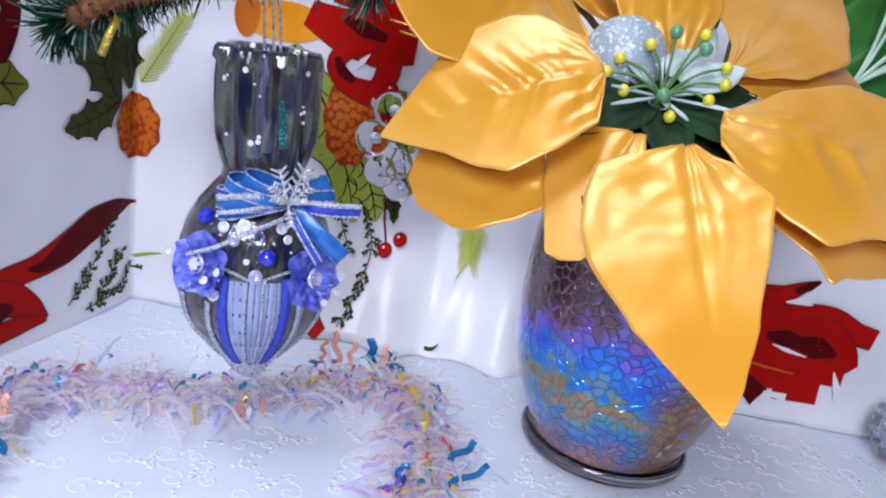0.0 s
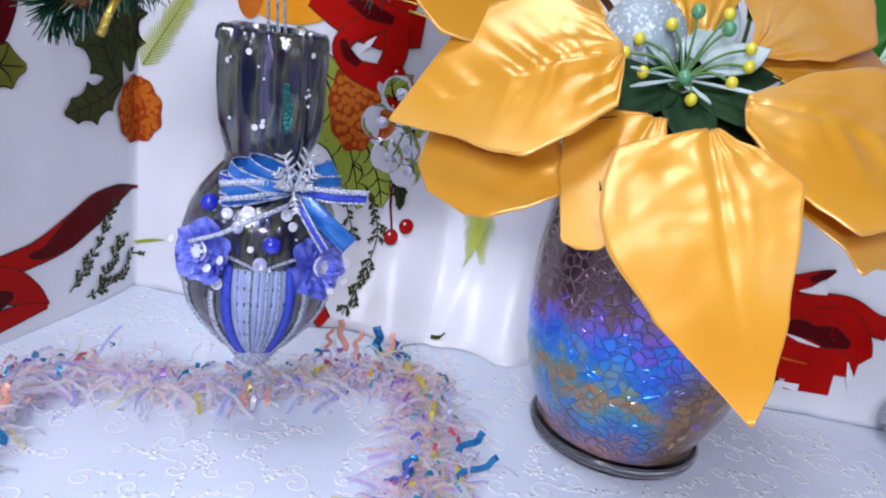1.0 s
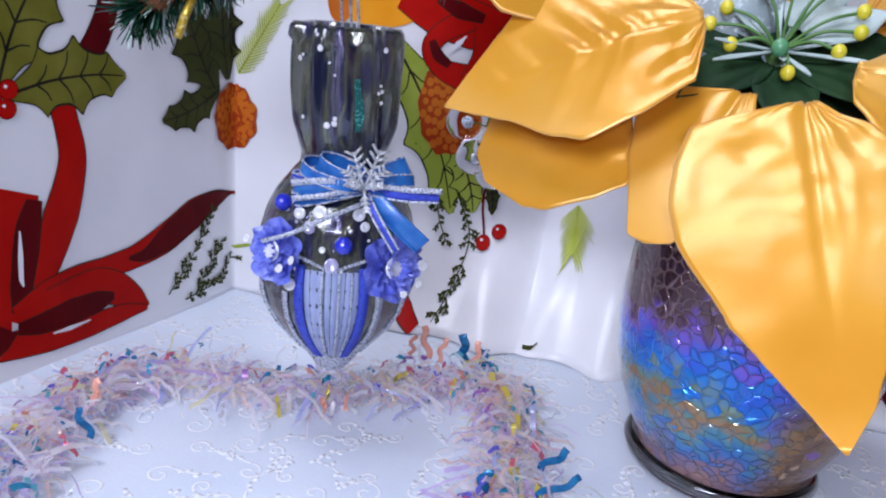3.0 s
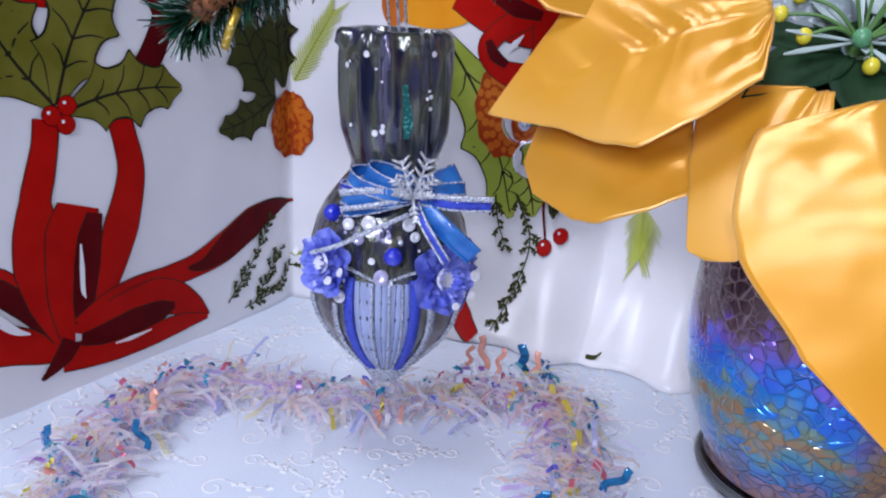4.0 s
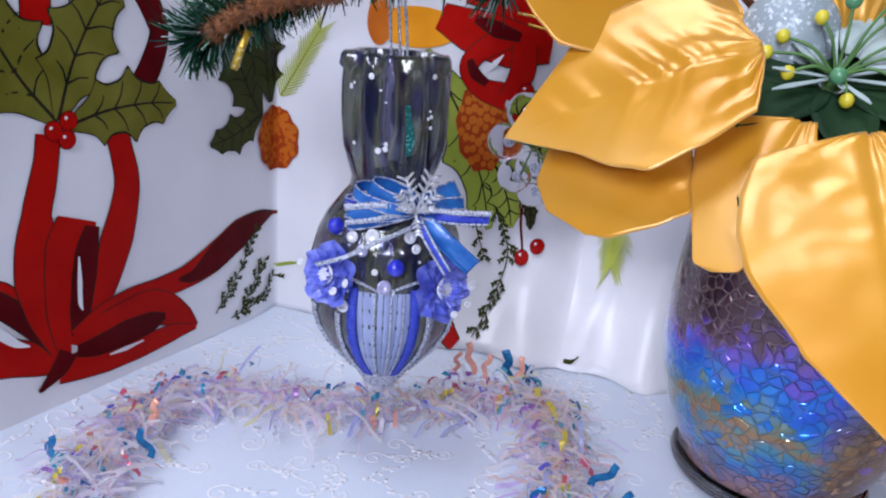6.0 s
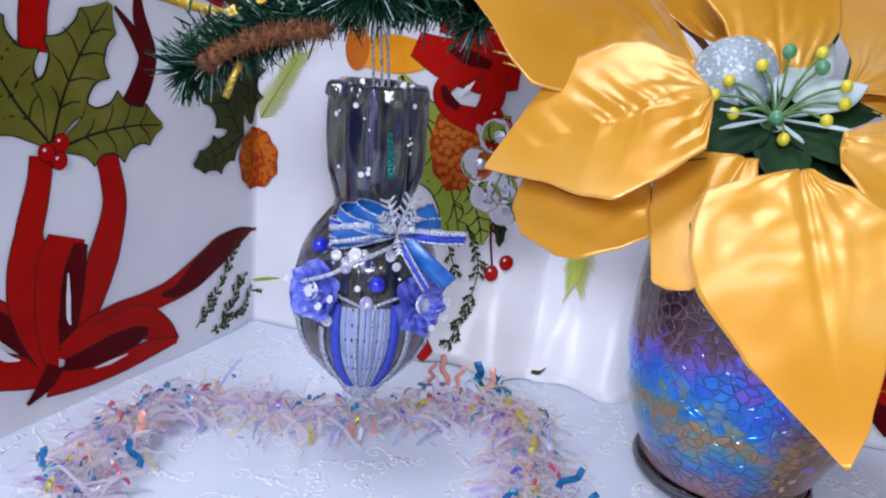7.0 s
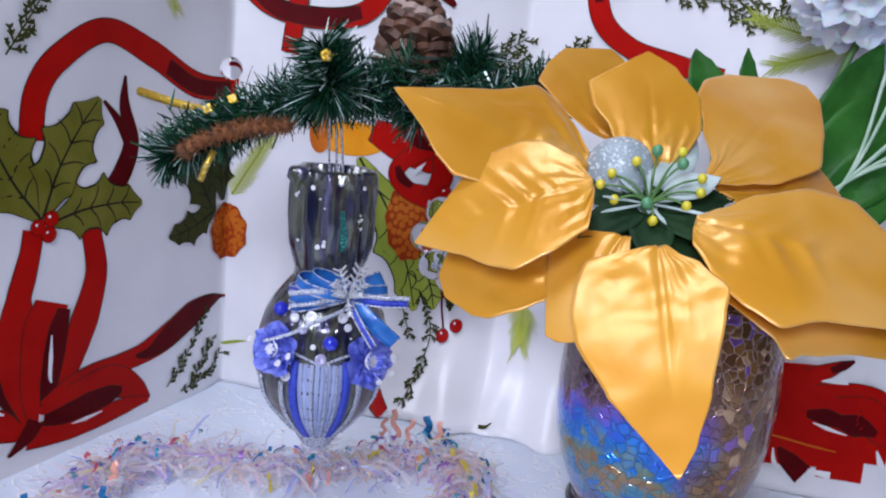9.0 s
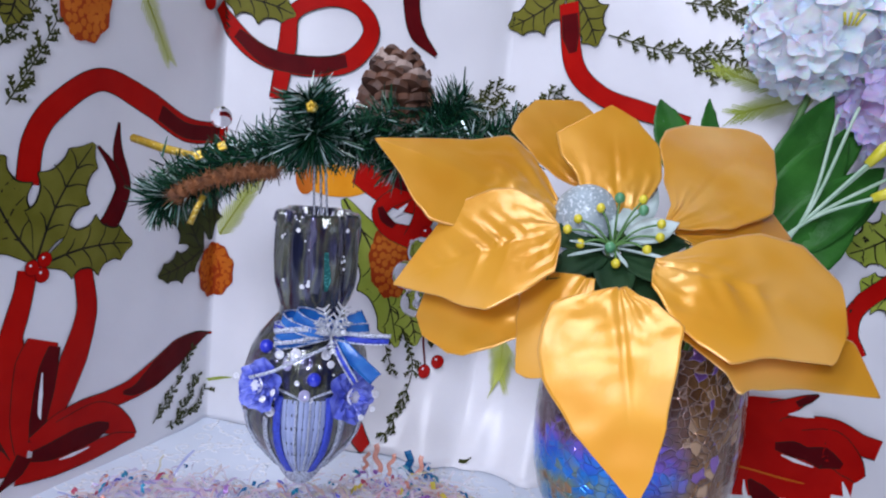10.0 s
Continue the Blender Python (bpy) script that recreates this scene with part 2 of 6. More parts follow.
def crackle_glass():
    """Lustred crackle glass: a net of cells, with brown, violet, blue or gold sheen painted in."""
    m, nodes, links, bsdf = material("crackle_glass")
    co = nodes.new("ShaderNodeTexCoord")
    v = nodes.new("ShaderNodeTexVoronoi")
    v.inputs["Scale"].default_value = 150
    e = nodes.new("ShaderNodeTexVoronoi")
    e.feature, e.inputs["Scale"].default_value = "DISTANCE_TO_EDGE", 150
    wob = nodes.new("ShaderNodeTexNoise")
    wob.inputs["Scale"].default_value = 60
    mixv = nodes.new("ShaderNodeMix")
    mixv.data_type = "VECTOR"
    mixv.inputs["Factor"].default_value = 0.011
    links.new(co.outputs["Object"], wob.inputs["Vector"])
    links.new(co.outputs["Object"], mixv.inputs["A"])
    links.new(wob.outputs["Color"], mixv.inputs["B"])
    for k in (v, e):
        links.new(mixv.outputs["Result"], k.inputs["Vector"])
        k.inputs["Randomness"].default_value = 1.0
    n = nodes.new("ShaderNodeTexNoise")
    n.inputs["Scale"].default_value, n.inputs["Detail"].default_value = 22, 4
    links.new(co.outputs["Object"], n.inputs["Vector"])
    sep = nodes.new("ShaderNodeSeparateColor")
    links.new(v.outputs["Color"], sep.inputs["Color"])
    xyz = nodes.new("ShaderNodeSeparateXYZ")
    links.new(co.outputs["Object"], xyz.inputs["Vector"])

    def maths(op, a, k):
        q = nodes.new("ShaderNodeMath")
        q.operation = op
        links.new(a, q.inputs[0])
        if isinstance(k, (int, float)):
            q.inputs[1].default_value = k
        else:
            links.new(k, q.inputs[1])
        return q.outputs[0]

    # iridescent reflections put into the base colour, in uneven bands round the bowl
    level = maths("MULTIPLY", xyz.outputs["Z"], 6.1)
    level = maths("ADD", level, maths("MULTIPLY", maths("SUBTRACT", n.outputs["Fac"], 0.5), 0.50))
    level = maths("ADD", level, maths("MULTIPLY", maths("SUBTRACT", sep.outputs["Red"], 0.5), 0.11))
    r = ramp(nodes, [(0.06, (0.50, 0.28, 0.25)), (0.17, (0.30, 0.24, 0.42)), (0.24, (0.05, 0.26, 0.72)), (0.31, (0.12, 0.40, 0.50)),
                     (0.37, (0.55, 0.30, 0.12)), (0.43, (0.24, 0.40, 0.30)), (0.50, (0.01, 0.33, 1.0)), (0.59, (0.02, 0.17, 1.0)),
                     (0.65, (0.26, 0.12, 0.80)), (0.72, (0.17, 0.08, 0.11)), (0.95, (0.12, 0.055, 0.05))])
    links.new(level, r.inputs["Fac"])
    warm = ramp(nodes, [(0.0, (0.24, 0.10, 0.03)), (0.35, (0.42, 0.20, 0.06)), (0.6, (0.32, 0.15, 0.05)), (0.88, (0.34, 0.15, 0.50)), (0.94, (0.75, 0.46, 0.24))])
    warm.color_ramp.interpolation = "CONSTANT"
    links.new(sep.outputs["Blue"], warm.inputs["Fac"])
    # one side of the bowl turns gold-brown, its sheen again set by colour
    turn = nodes.new("ShaderNodeMapRange")
    turn.inputs["From Min"].default_value, turn.inputs["From Max"].default_value = 0.008, 0.030
    links.new(maths("ADD", xyz.outputs["X"], maths("MULTIPLY", maths("SUBTRACT", n.outputs["Fac"], 0.5), 0.05)), turn.inputs["Value"])
    zones = nodes.new("ShaderNodeMix")
    zones.data_type = "RGBA"
    links.new(turn.outputs["Result"], zones.inputs["Factor"])
    links.new(r.outputs["Color"], zones.inputs["A"])
    links.new(warm.outputs["Color"], zones.inputs["B"])
    edge = ramp(nodes, [(0.0, (0.55, 0.45, 0.38)), (0.035, (0.40, 0.33, 0.30)), (0.07, (0.0, 0.0, 0.0))])
    links.new(e.outputs["Distance"], edge.inputs["Fac"])
    line = nodes.new("ShaderNodeMix")
    line.data_type, line.blend_type = "RGBA", "ADD"
    high = nodes.new("ShaderNodeMapRange")
    high.inputs["From Min"].default_value, high.inputs["From Max"].default_value = 0.085, 0.135
    high.inputs["To Min"].default_value, high.inputs["To Max"].default_value = 0.03, 0.45
    links.new(xyz.outputs["Z"], high.inputs["Value"])
    links.new(high.outputs["Result"], line.inputs["Factor"])
    n3 = nodes.new("ShaderNodeTexNoise")
    n3.inputs["Scale"].default_value, n3.inputs["Detail"].default_value = 34, 3
    links.new(co.outputs["Object"], n3.inputs["Vector"])
    patch = ramp(nodes, [(0.58, (0, 0, 0)), (0.72, (0.5, 0.5, 0.5))])
    links.new(n3.outputs["Fac"], patch.inputs["Fac"])
    brown = nodes.new("ShaderNodeMix")
    brown.data_type = "RGBA"
    brown.inputs["B"].default_value = (0.24, 0.14, 0.11, 1)
    links.new(patch.outputs["Color"], brown.inputs["Factor"])
    links.new(zones.outputs["Result"], brown.inputs["A"])
    seam = ramp(nodes, [(0.0, (0.10, 0.10, 0.10)), (0.05, (0, 0, 0))])
    links.new(e.outputs["Distance"], seam.inputs["Fac"])
    dark = nodes.new("ShaderNodeMix")
    dark.data_type = "RGBA"
    dark.inputs["B"].default_value = (0.045, 0.025, 0.03, 1)
    links.new(seam.outputs["Color"], dark.inputs["Factor"])
    links.new(brown.outputs["Result"], dark.inputs["A"])
    links.new(dark.outputs["Result"], line.inputs["A"])
    links.new(edge.outputs["Color"], line.inputs["B"])
    links.new(line.outputs["Result"], bsdf.inputs["Base Color"])
    er = nodes.new("ShaderNodeMapRange")
    er.inputs["From Max"].default_value = 0.12
    links.new(e.outputs["Distance"], er.inputs["Value"])
    tilt = nodes.new("ShaderNodeMix")
    tilt.inputs["Factor"].default_value = 0.35
    links.new(er.outputs["Result"], tilt.inputs["A"])
    links.new(sep.outputs["Green"], tilt.inputs["B"])
    b = nodes.new("ShaderNodeBump")
    b.inputs["Strength"].default_value, b.inputs["Distance"].default_value = 0.8, 0.0014
    links.new(tilt.outputs["Result"], b.inputs["Height"])
    links.new(b.outputs["Normal"], bsdf.inputs["Normal"])
    bsdf.inputs["Metallic"].default_value, bsdf.inputs["Roughness"].default_value = 0.40, 0.14
    bsdf.inputs["Transmission Weight"].default_value = 0.2
    bsdf.inputs["Coat Weight"].default_value, bsdf.inputs["Coat Roughness"].default_value = 0.6, 0.05
    bsdf.inputs["Coat Tint"].default_value = (0.9, 0.92, 1.0, 1)
    return m


CRACKLE = crackle_glass()


# ---- mesh helpers ----
ORIGIN = {}


def thing(name, at, label, category, group="", kind=""):
    ob = new(name)
    ob.location = at
    ob.empty_display_size = 0.01
    ORIGIN[ob.name] = Vector(at)
    return tagged(ob, label, category, group, kind)


def mesh_of(name, verts, faces, mat, smooth=True, uvs=None):
    me = bpy.data.meshes.new(name)
    me.from_pydata([tuple(v) for v in verts], [], faces)
    me.materials.append(mat)
    if smooth:
        me.polygons.foreach_set("use_smooth", [True] * len(me.polygons))
    if uvs is not None:
        layer = me.uv_layers.new(name="UVMap")
        for loop in me.loops:
            layer.data[loop.index].uv = uvs[loop.vertex_index]
    me.update()
    return me


def part(name, geo, mat, parent=None, label="", smooth=True, uvs=None):
    """One mesh object, given in world coordinates as (verts, faces), under its thing or part."""
    verts, faces = geo
    base = ORIGIN[parent.name] if parent else Vector((0, 0, 0))
    ob = new(name, mesh_of(name, [Vector(v) - base for v in verts], faces, mat, smooth, uvs))
    if parent:
        ob.parent = parent
        ORIGIN[ob.name] = base
    else:
        ORIGIN[ob.name] = Vector((0, 0, 0))
    if label:
        ob["label"] = label
    return ob


def placed(name, me, m, parent):
    """A piece that shares its mesh with others of its kind."""
    ob = new(name, me)
    ob.parent = parent
    ob.matrix_local = Matrix.Translation(-ORIGIN[parent.name]) @ m
    ORIGIN[ob.name] = ORIGIN[parent.name]
    return ob


def joined(*geos):
    verts, faces = [], []
    for v, f in geos:
        k = len(verts)
        verts += [Vector(p) for p in v]
        faces += [tuple(i + k for i in q) for q in f]
    return verts, faces


def grid(fn, nu, nv):
    verts = [fn(i / nu, j / nv) for j in range(nv + 1) for i in range(nu + 1)]
    faces = [(j * (nu + 1) + i, j * (nu + 1) + i + 1, (j + 1) * (nu + 1) + i + 1, (j + 1) * (nu + 1) + i) for j in range(nv) for i in range(nu)]
    return verts, faces


def lathe(profile, at, seg=48, flute=None):
    """profile: (radius, height) pairs; flute(angle, height) scales the radius."""
    verts, faces = [], []
    for r, z in profile:
        for k in range(seg):
            a = math.tau * k / seg
            q = r * (flute(a, z) if flute else 1)
            verts.append(Vector((at[0] + q * math.cos(a), at[1] + q * math.sin(a), at[2] + z)))
    for j in range(len(profile) - 1):
        for k in range(seg):
            faces.append((j * seg + k, j * seg + (k + 1) % seg, (j + 1) * seg + (k + 1) % seg, (j + 1) * seg + k))
    return verts, faces


def curve(pts, n=12):
    """Catmull-Rom through the points."""
    p = [Vector(q) for q in pts]
    p = [2 * p[0] - p[1]] + p + [2 * p[-1] - p[-2]]
    out = []
    for i in range(1, len(p) - 2):
        for k in range(n):
            t = k / n
            a, b, c, d = p[i - 1], p[i], p[i + 1], p[i + 2]
            out.append(0.5 * (2 * b + (c - a) * t + (2 * a - 5 * b + 4 * c - d) * t * t + (3 * b - a - 3 * c + d) * t ** 3))
    return out + [p[-2]]


def tube(pts, radius, seg=8, taper=None):
    pts = [Vector(q) for q in pts]
    verts, faces = [], []
    for i, q in enumerate(pts):
        d = (pts[min(i + 1, len(pts) - 1)] - pts[max(i - 1, 0)]).normalized()
        side = d.cross(Vector((0.31, 0.52, 0.8))).normalized()
        up = d.cross(side)
        r = radius * (taper(i / (len(pts) - 1)) if taper else 1)
        for k in range(seg):
            a = math.tau * k / seg
            verts.append(q + (side * math.cos(a) + up * math.sin(a)) * r)
    n = len(pts)
    faces = [(j * seg + k, j * seg + (k + 1) % seg, (j + 1) * seg + (k + 1) % seg, (j + 1) * seg + k) for j in range(n - 1) for k in range(seg)]
    faces += [tuple(range(seg))[::-1], tuple(range((n - 1) * seg, n * seg))]
    return verts, faces


def band(pts, normal_at, width, thick, rib=0.0):
    """A flat strip with thickness that follows pts and lies across normal_at(i)."""
    pts = [Vector(q) for q in pts]
    verts, faces = [], []
    for i, q in enumerate(pts):
        d = (pts[min(i + 1, len(pts) - 1)] - pts[max(i - 1, 0)]).normalized()
        nn = normal_at(i)
        s = d.cross(nn).normalized()
        lift = rib * (i % 2)
        for a, h in ((-1, 0), (-0.8, 1), (0.8, 1), (1, 0)):
            verts.append(q + s * (a * width / 2) + nn * (h * (thick + lift)))
    faces = [(4 * j + k, 4 * j + k + 1, 4 * j + 5 + k, 4 * j + 4 + k) for j in range(len(pts) - 1) for k in range(3)]
    faces += [(4 * j + 3, 4 * j, 4 * j + 4, 4 * j + 7) for j in range(len(pts) - 1)]
    faces += [(3, 2, 1, 0), tuple(4 * (len(pts) - 1) + k for k in range(4))]
    return verts, faces


def ball(at, r, seg=16, rings=10, squash=(1, 1, 1)):
    verts, faces = [], []
    for j in range(rings + 1):
        th = math.pi * j / rings
        for k in range(seg):
            a = math.tau * k / seg
            verts.append(Vector(at) + Vector((r * squash[0] * math.sin(th) * math.cos(a), r * squash[1] * math.sin(th) * math.sin(a), r * squash[2] * math.cos(th))))
    for j in range(rings):
        for k in range(seg):
            faces.append((j * seg + k, (j + 1) * seg + k, (j + 1) * seg + (k + 1) % seg, j * seg + (k + 1) % seg))
    return verts, faces


def box(lo, hi):
    v = [Vector((x, y, z)) for z in (lo[2], hi[2]) for y in (lo[1], hi[1]) for x in (lo[0], hi[0])]
    return v, [(0, 2, 3, 1), (4, 5, 7, 6), (0, 1, 5, 4), (2, 6, 7, 3), (0, 4, 6, 2), (1, 3, 7, 5)]


def disc(at, normal, r, thick, seg=14):
    """A sequin: a small dished disc with a rim and a hole's dimple."""
    n = Vector(normal).normalized()
    s = n.cross(Vector((0.2, 0.3, 0.9))).normalized()
    u = n.cross(s)
    verts, faces = [], []
    for rr, h in ((r, 0), (r, thick), (r * 0.8, thick * 1.5), (r * 0.3, thick * 0.9), (r * 0.12, thick * 0.2)):
        for k in range(seg):
            a = math.tau * k / seg
            verts.append(Vector(at) + (s * math.cos(a) + u * math.sin(a)) * rr + n * h)
    for j in range(4):
        for k in range(seg):
            faces.append((j * seg + k, j * seg + (k + 1) % seg, (j + 1) * seg + (k + 1) % seg, (j + 1) * seg + k))
    faces.append(tuple(range(4 * seg, 5 * seg)))
    return verts, faces


def frame_matrix(at, z_axis, x_hint=(1, 0, 0), scale=1.0):
    z = Vector(z_axis).normalized()
    x = Vector(x_hint) - z * Vector(x_hint).dot(z)
    if x.length < 1e-4:
        x = Vector((0, 1, 0)) - z * z.y
    x.normalize()
    y = z.cross(x)
    m = Matrix((x, y, z)).transposed().to_4x4()
    return Matrix.Translation(at) @ m @ Matrix.Scale(scale, 4)


# ---- the room ----
ROOM = (-1.9, -2.4, -0.75, 2.1, 0.98, 1.85)
x0, y0, z0, x1, y1, z1 = ROOM
for nm, lo, hi, mt, lb in (
    ("floor", (x0, y0, z0 - 0.1), (x1, y1, z0), FLOORING, "brown wooden floor under the table"),
    ("ceiling", (x0, y0, z1), (x1, y1, z1 + 0.1), WALL, "plain white ceiling"),
    ("wall_north", (x0, y1, z0), (x1, y1 + 0.12, z1), WALL, "plain pale wall behind the table"),
    ("wall_south", (x0, y0 - 0.12, z0), (x1, y0, z1), WALL, "plain pale wall"),
    ("wall_west", (x0 - 0.12, y0, z0), (x0, y1, z1), WALL, "plain pale wall"),
    ("wall_east", (x1, y0, z0), (x1 + 0.12, y1, z1), WALL, "plain pale wall"),
):
    tagged(part(nm, box(lo, hi), mt, smooth=False), lb, nm.split("_")[0], kind="structure")

table = thing("table", (0.1, 0.3, z0), "brown wooden table under a white embroidered cloth", "table")
part("tabletop", box((-0.62, -0.16, -0.034), (0.82, 0.86, -0.006)), WOOD, table, smooth=False)
for lx in (-0.55, 0.75):
    for ly in (-0.1, 0.8):
        part("leg", box((lx - 0.03, ly - 0.03, z0), (lx + 0.03, ly + 0.03, -0.034)), WOOD, table, smooth=False)


def cloth_z(x, y):
    """The cloth lies flat, rides up a little against the paper on one side, and has slow waves."""
    rise = max(0.0, min(1.0, (-0.17 - x) / 0.10)) * max(0.0, min(1.0, (y - 0.2) / 0.15))
    return 0.016 * rise * rise + 0.0012 * noise.noise((x * 14, y * 14, 0.3)) + 0.0006 * noise.noise((x * 45, y * 45, 1.3))


def cloth_point(a, b):
    x, y = -0.63 + 1.46 * a, -0.17 + 1.04 * b
    z = cloth_z(x, y)
    return Vector((x, y, z))


tablecloth = thing("tablecloth", (0.1, 0.3, 0), "white satin tablecloth with curling embroidered sprigs, on the table", "tablecloth")
top = grid(cloth_point, 150, 110)
part("cloth_top", top, CLOTH, tablecloth)
hang_geo = []
for ax_, const in (("y", -0.17), ("y", 0.87), ("x", -0.63), ("x", 0.83)):
    def side_point(a, b, ax_=ax_, const=const):
        out = 0.02 * b * (1 + 0.6 * math.sin(a * 40))
        if ax_ == "y":
            x = -0.63 + 1.46 * a
            return Vector((x, const + (out if const > 0 else -out), cloth_z(x, const) - 0.22 * b))
        y = -0.17 + 1.04 * a
        return Vector((const + (out if const > 0 else -out), y, cloth_z(const, y) - 0.22 * b))
    hang_geo.append(grid(side_point, 60, 6))
part("cloth_drop", joined(*hang_geo), CLOTH, tablecloth)


# ---- the printed paper behind ----
FOLDS = [Vector((-0.290, 0.125)), Vector((-0.204, 0.612)), Vector((0.05, 0.703)), Vector((0.368, 0.615)), Vector((0.66, 0.665))]
LENGTHS = [(FOLDS[i + 1] - FOLDS[i]).length for i in range(4)]
STARTS = [-LENGTHS[0], 0, LENGTHS[1], LENGTHS[1] + LENGTHS[2]]
PAPER_TOP = 0.62


def paper(u, v, lift=0.0):
    """The paper at u metres from its first crease and v metres up: four creased panels, pulled forward at the foot."""
    i = max(k for k in range(4) if u >= STARTS[k] or k == 0)
    d = (FOLDS[i + 1] - FOLDS[i]) / LENGTHS[i]
    p = FOLDS[i] + d * (u - STARTS[i])
    nrm = Vector((d.y, -d.x))
    soft = 0.0030 * noise.noise((u * 9, v * 7, 2.0)) + 0.0006 * noise.noise((u * 30, v * 16, 5.0))
    edge = min(abs(u - s) for s in STARTS[1:])
    soft -= 0.0022 * math.exp(-(edge / 0.010) ** 2)
    x, y = p.x + nrm.x * (soft + lift), p.y + nrm.y * (soft + lift)
    if u > 0:
        foot = max(0.0, 1 - v / 0.085) ** 2
        k = min(1.0, u / 0.10)
        y += (0.612 - p.y) * foot * k
        low = math.exp(-(v / 0.075) ** 2) * k * min(1.0, max(0.0, (0.46 - u) / 0.1))
        y -= low * (0.017 * math.exp(-((u - 0.236 - 0.25 * max(0.0, 0.03 - v)) / 0.022) ** 2) + 0.008 * math.exp(-abs(u - 0.283 - 0.28 * v) / 0.007)
                    + 0.017 * math.exp(-((u - 0.342) / 0.020) ** 2) + 0.010 * math.exp(-((u - 0.165) / 0.028) ** 2))
        y -= 0.012 * math.exp(-((u - 0.040 - 0.1 * v) / 0.016) ** 2) * math.exp(-((v - 0.06) / 0.07) ** 2)
    return Vector((x, y, v + 0.001))


backdrop = thing("backdrop_paper", (0.0, 0.65, 0), "creased glossy white gift wrap printed with red ribbons and holly, standing on the table", "gift wrap", kind="structure")
us = sorted(set([round(-0.49 + 0.01 * i, 3) for i in range(50)] + [0.0, 0.002, -0.002] + [round(0.008 * i, 3) for i in range(1, 113)] + STARTS[2:]))
vs = [v for v in np.cumsum([0.0] + [0.006 + 0.00022 * i for i in range(50)]) if v < PAPER_TOP]
pv = [paper(u, v) for v in vs for u in us]
W = len(us)
pf = [(j * W + i, j * W + i + 1, (j + 1) * W + i + 1, (j + 1) * W + i) for j in range(len(vs) - 1) for i in range(W - 1)]
sheet = part("paper_sheet", (pv, pf), PAPER, backdrop)
sol = sheet.modifiers.new("thickness", "SOLIDIFY")
sol.thickness, sol.offset = 0.0003, -1

PRINT_LAYER = [0]


def next_lift():
    PRINT_LAYER[0] += 1
    return 0.00035 + 0.00003 * PRINT_LAYER[0]


def strip_geo(pts, widths, lift):
    """A stroke on the paper along (u, v) points whose width runs through the given widths."""
    c = [Vector((q[0], q[1], 0)) for q in pts]
    c = curve(c, 14)
    n = len(c)
    rows, m = [], 6
    for i, q in enumerate(c):
        d = (c[min(i + 1, n - 1)] - c[max(i - 1, 0)]).normalized()
        s = Vector((-d.y, d.x, 0))
        f = i / (n - 1) * (len(widths) - 1)
        k = min(int(f), len(widths) - 2)
        w = widths[k] + (widths[k + 1] - widths[k]) * (f - k)
        for j in range(m + 1):
            p = q + s * (w * (j / m - 0.5))
            rows.append(paper(p.x, max(p.y, 0.0005), lift))
    faces = [(i * (m + 1) + j, i * (m + 1) + j + 1, (i + 1) * (m + 1) + j + 1, (i + 1) * (m + 1) + j) for i in range(n - 1) for j in range(m)]
    return rows, faces


def printed_strip(name, pts, widths, ink, lift=None):
    return part(name, strip_geo(pts, widths, lift or next_lift()), INK[ink], backdrop)


def ribbon(pts, widths, shade=False):
    lift = next_lift()
    printed_strip("ribbon_outline", pts, [w + 0.0016 for w in widths], "line", lift)
    printed_strip("ribbon_print", pts, widths, "dark_red" if shade else "red", lift + 0.000016)


def printed_blob(name, fn, ink, lift=None, n=40, rings=5):
    """A filled printed shape; fn(angle) gives its (u, v) edge round its first value, the centre."""
    lift = lift or next_lift()
    cu, cv = fn(None)
    verts = [paper(cu, max(cv, 0.0005), lift)]
    for k in range(rings):
        for i in range(n):
            eu, ev = fn(math.tau * i / n)
            f = (k + 1) / rings
            verts.append(paper(cu + (eu - cu) * f, max(cv + (ev - cv) * f, 0.0005), lift))
    faces = [(0, 1 + i, 1 + (i + 1) % n) for i in range(n)]
    faces += [(1 + k * n + i, 1 + (k + 1) * n + i, 1 + (k + 1) * n + (i + 1) % n, 1 + k * n + (i + 1) % n) for k in range(rings - 1) for i in range(n)]
    return part(name, (verts, faces), INK[ink], backdrop)


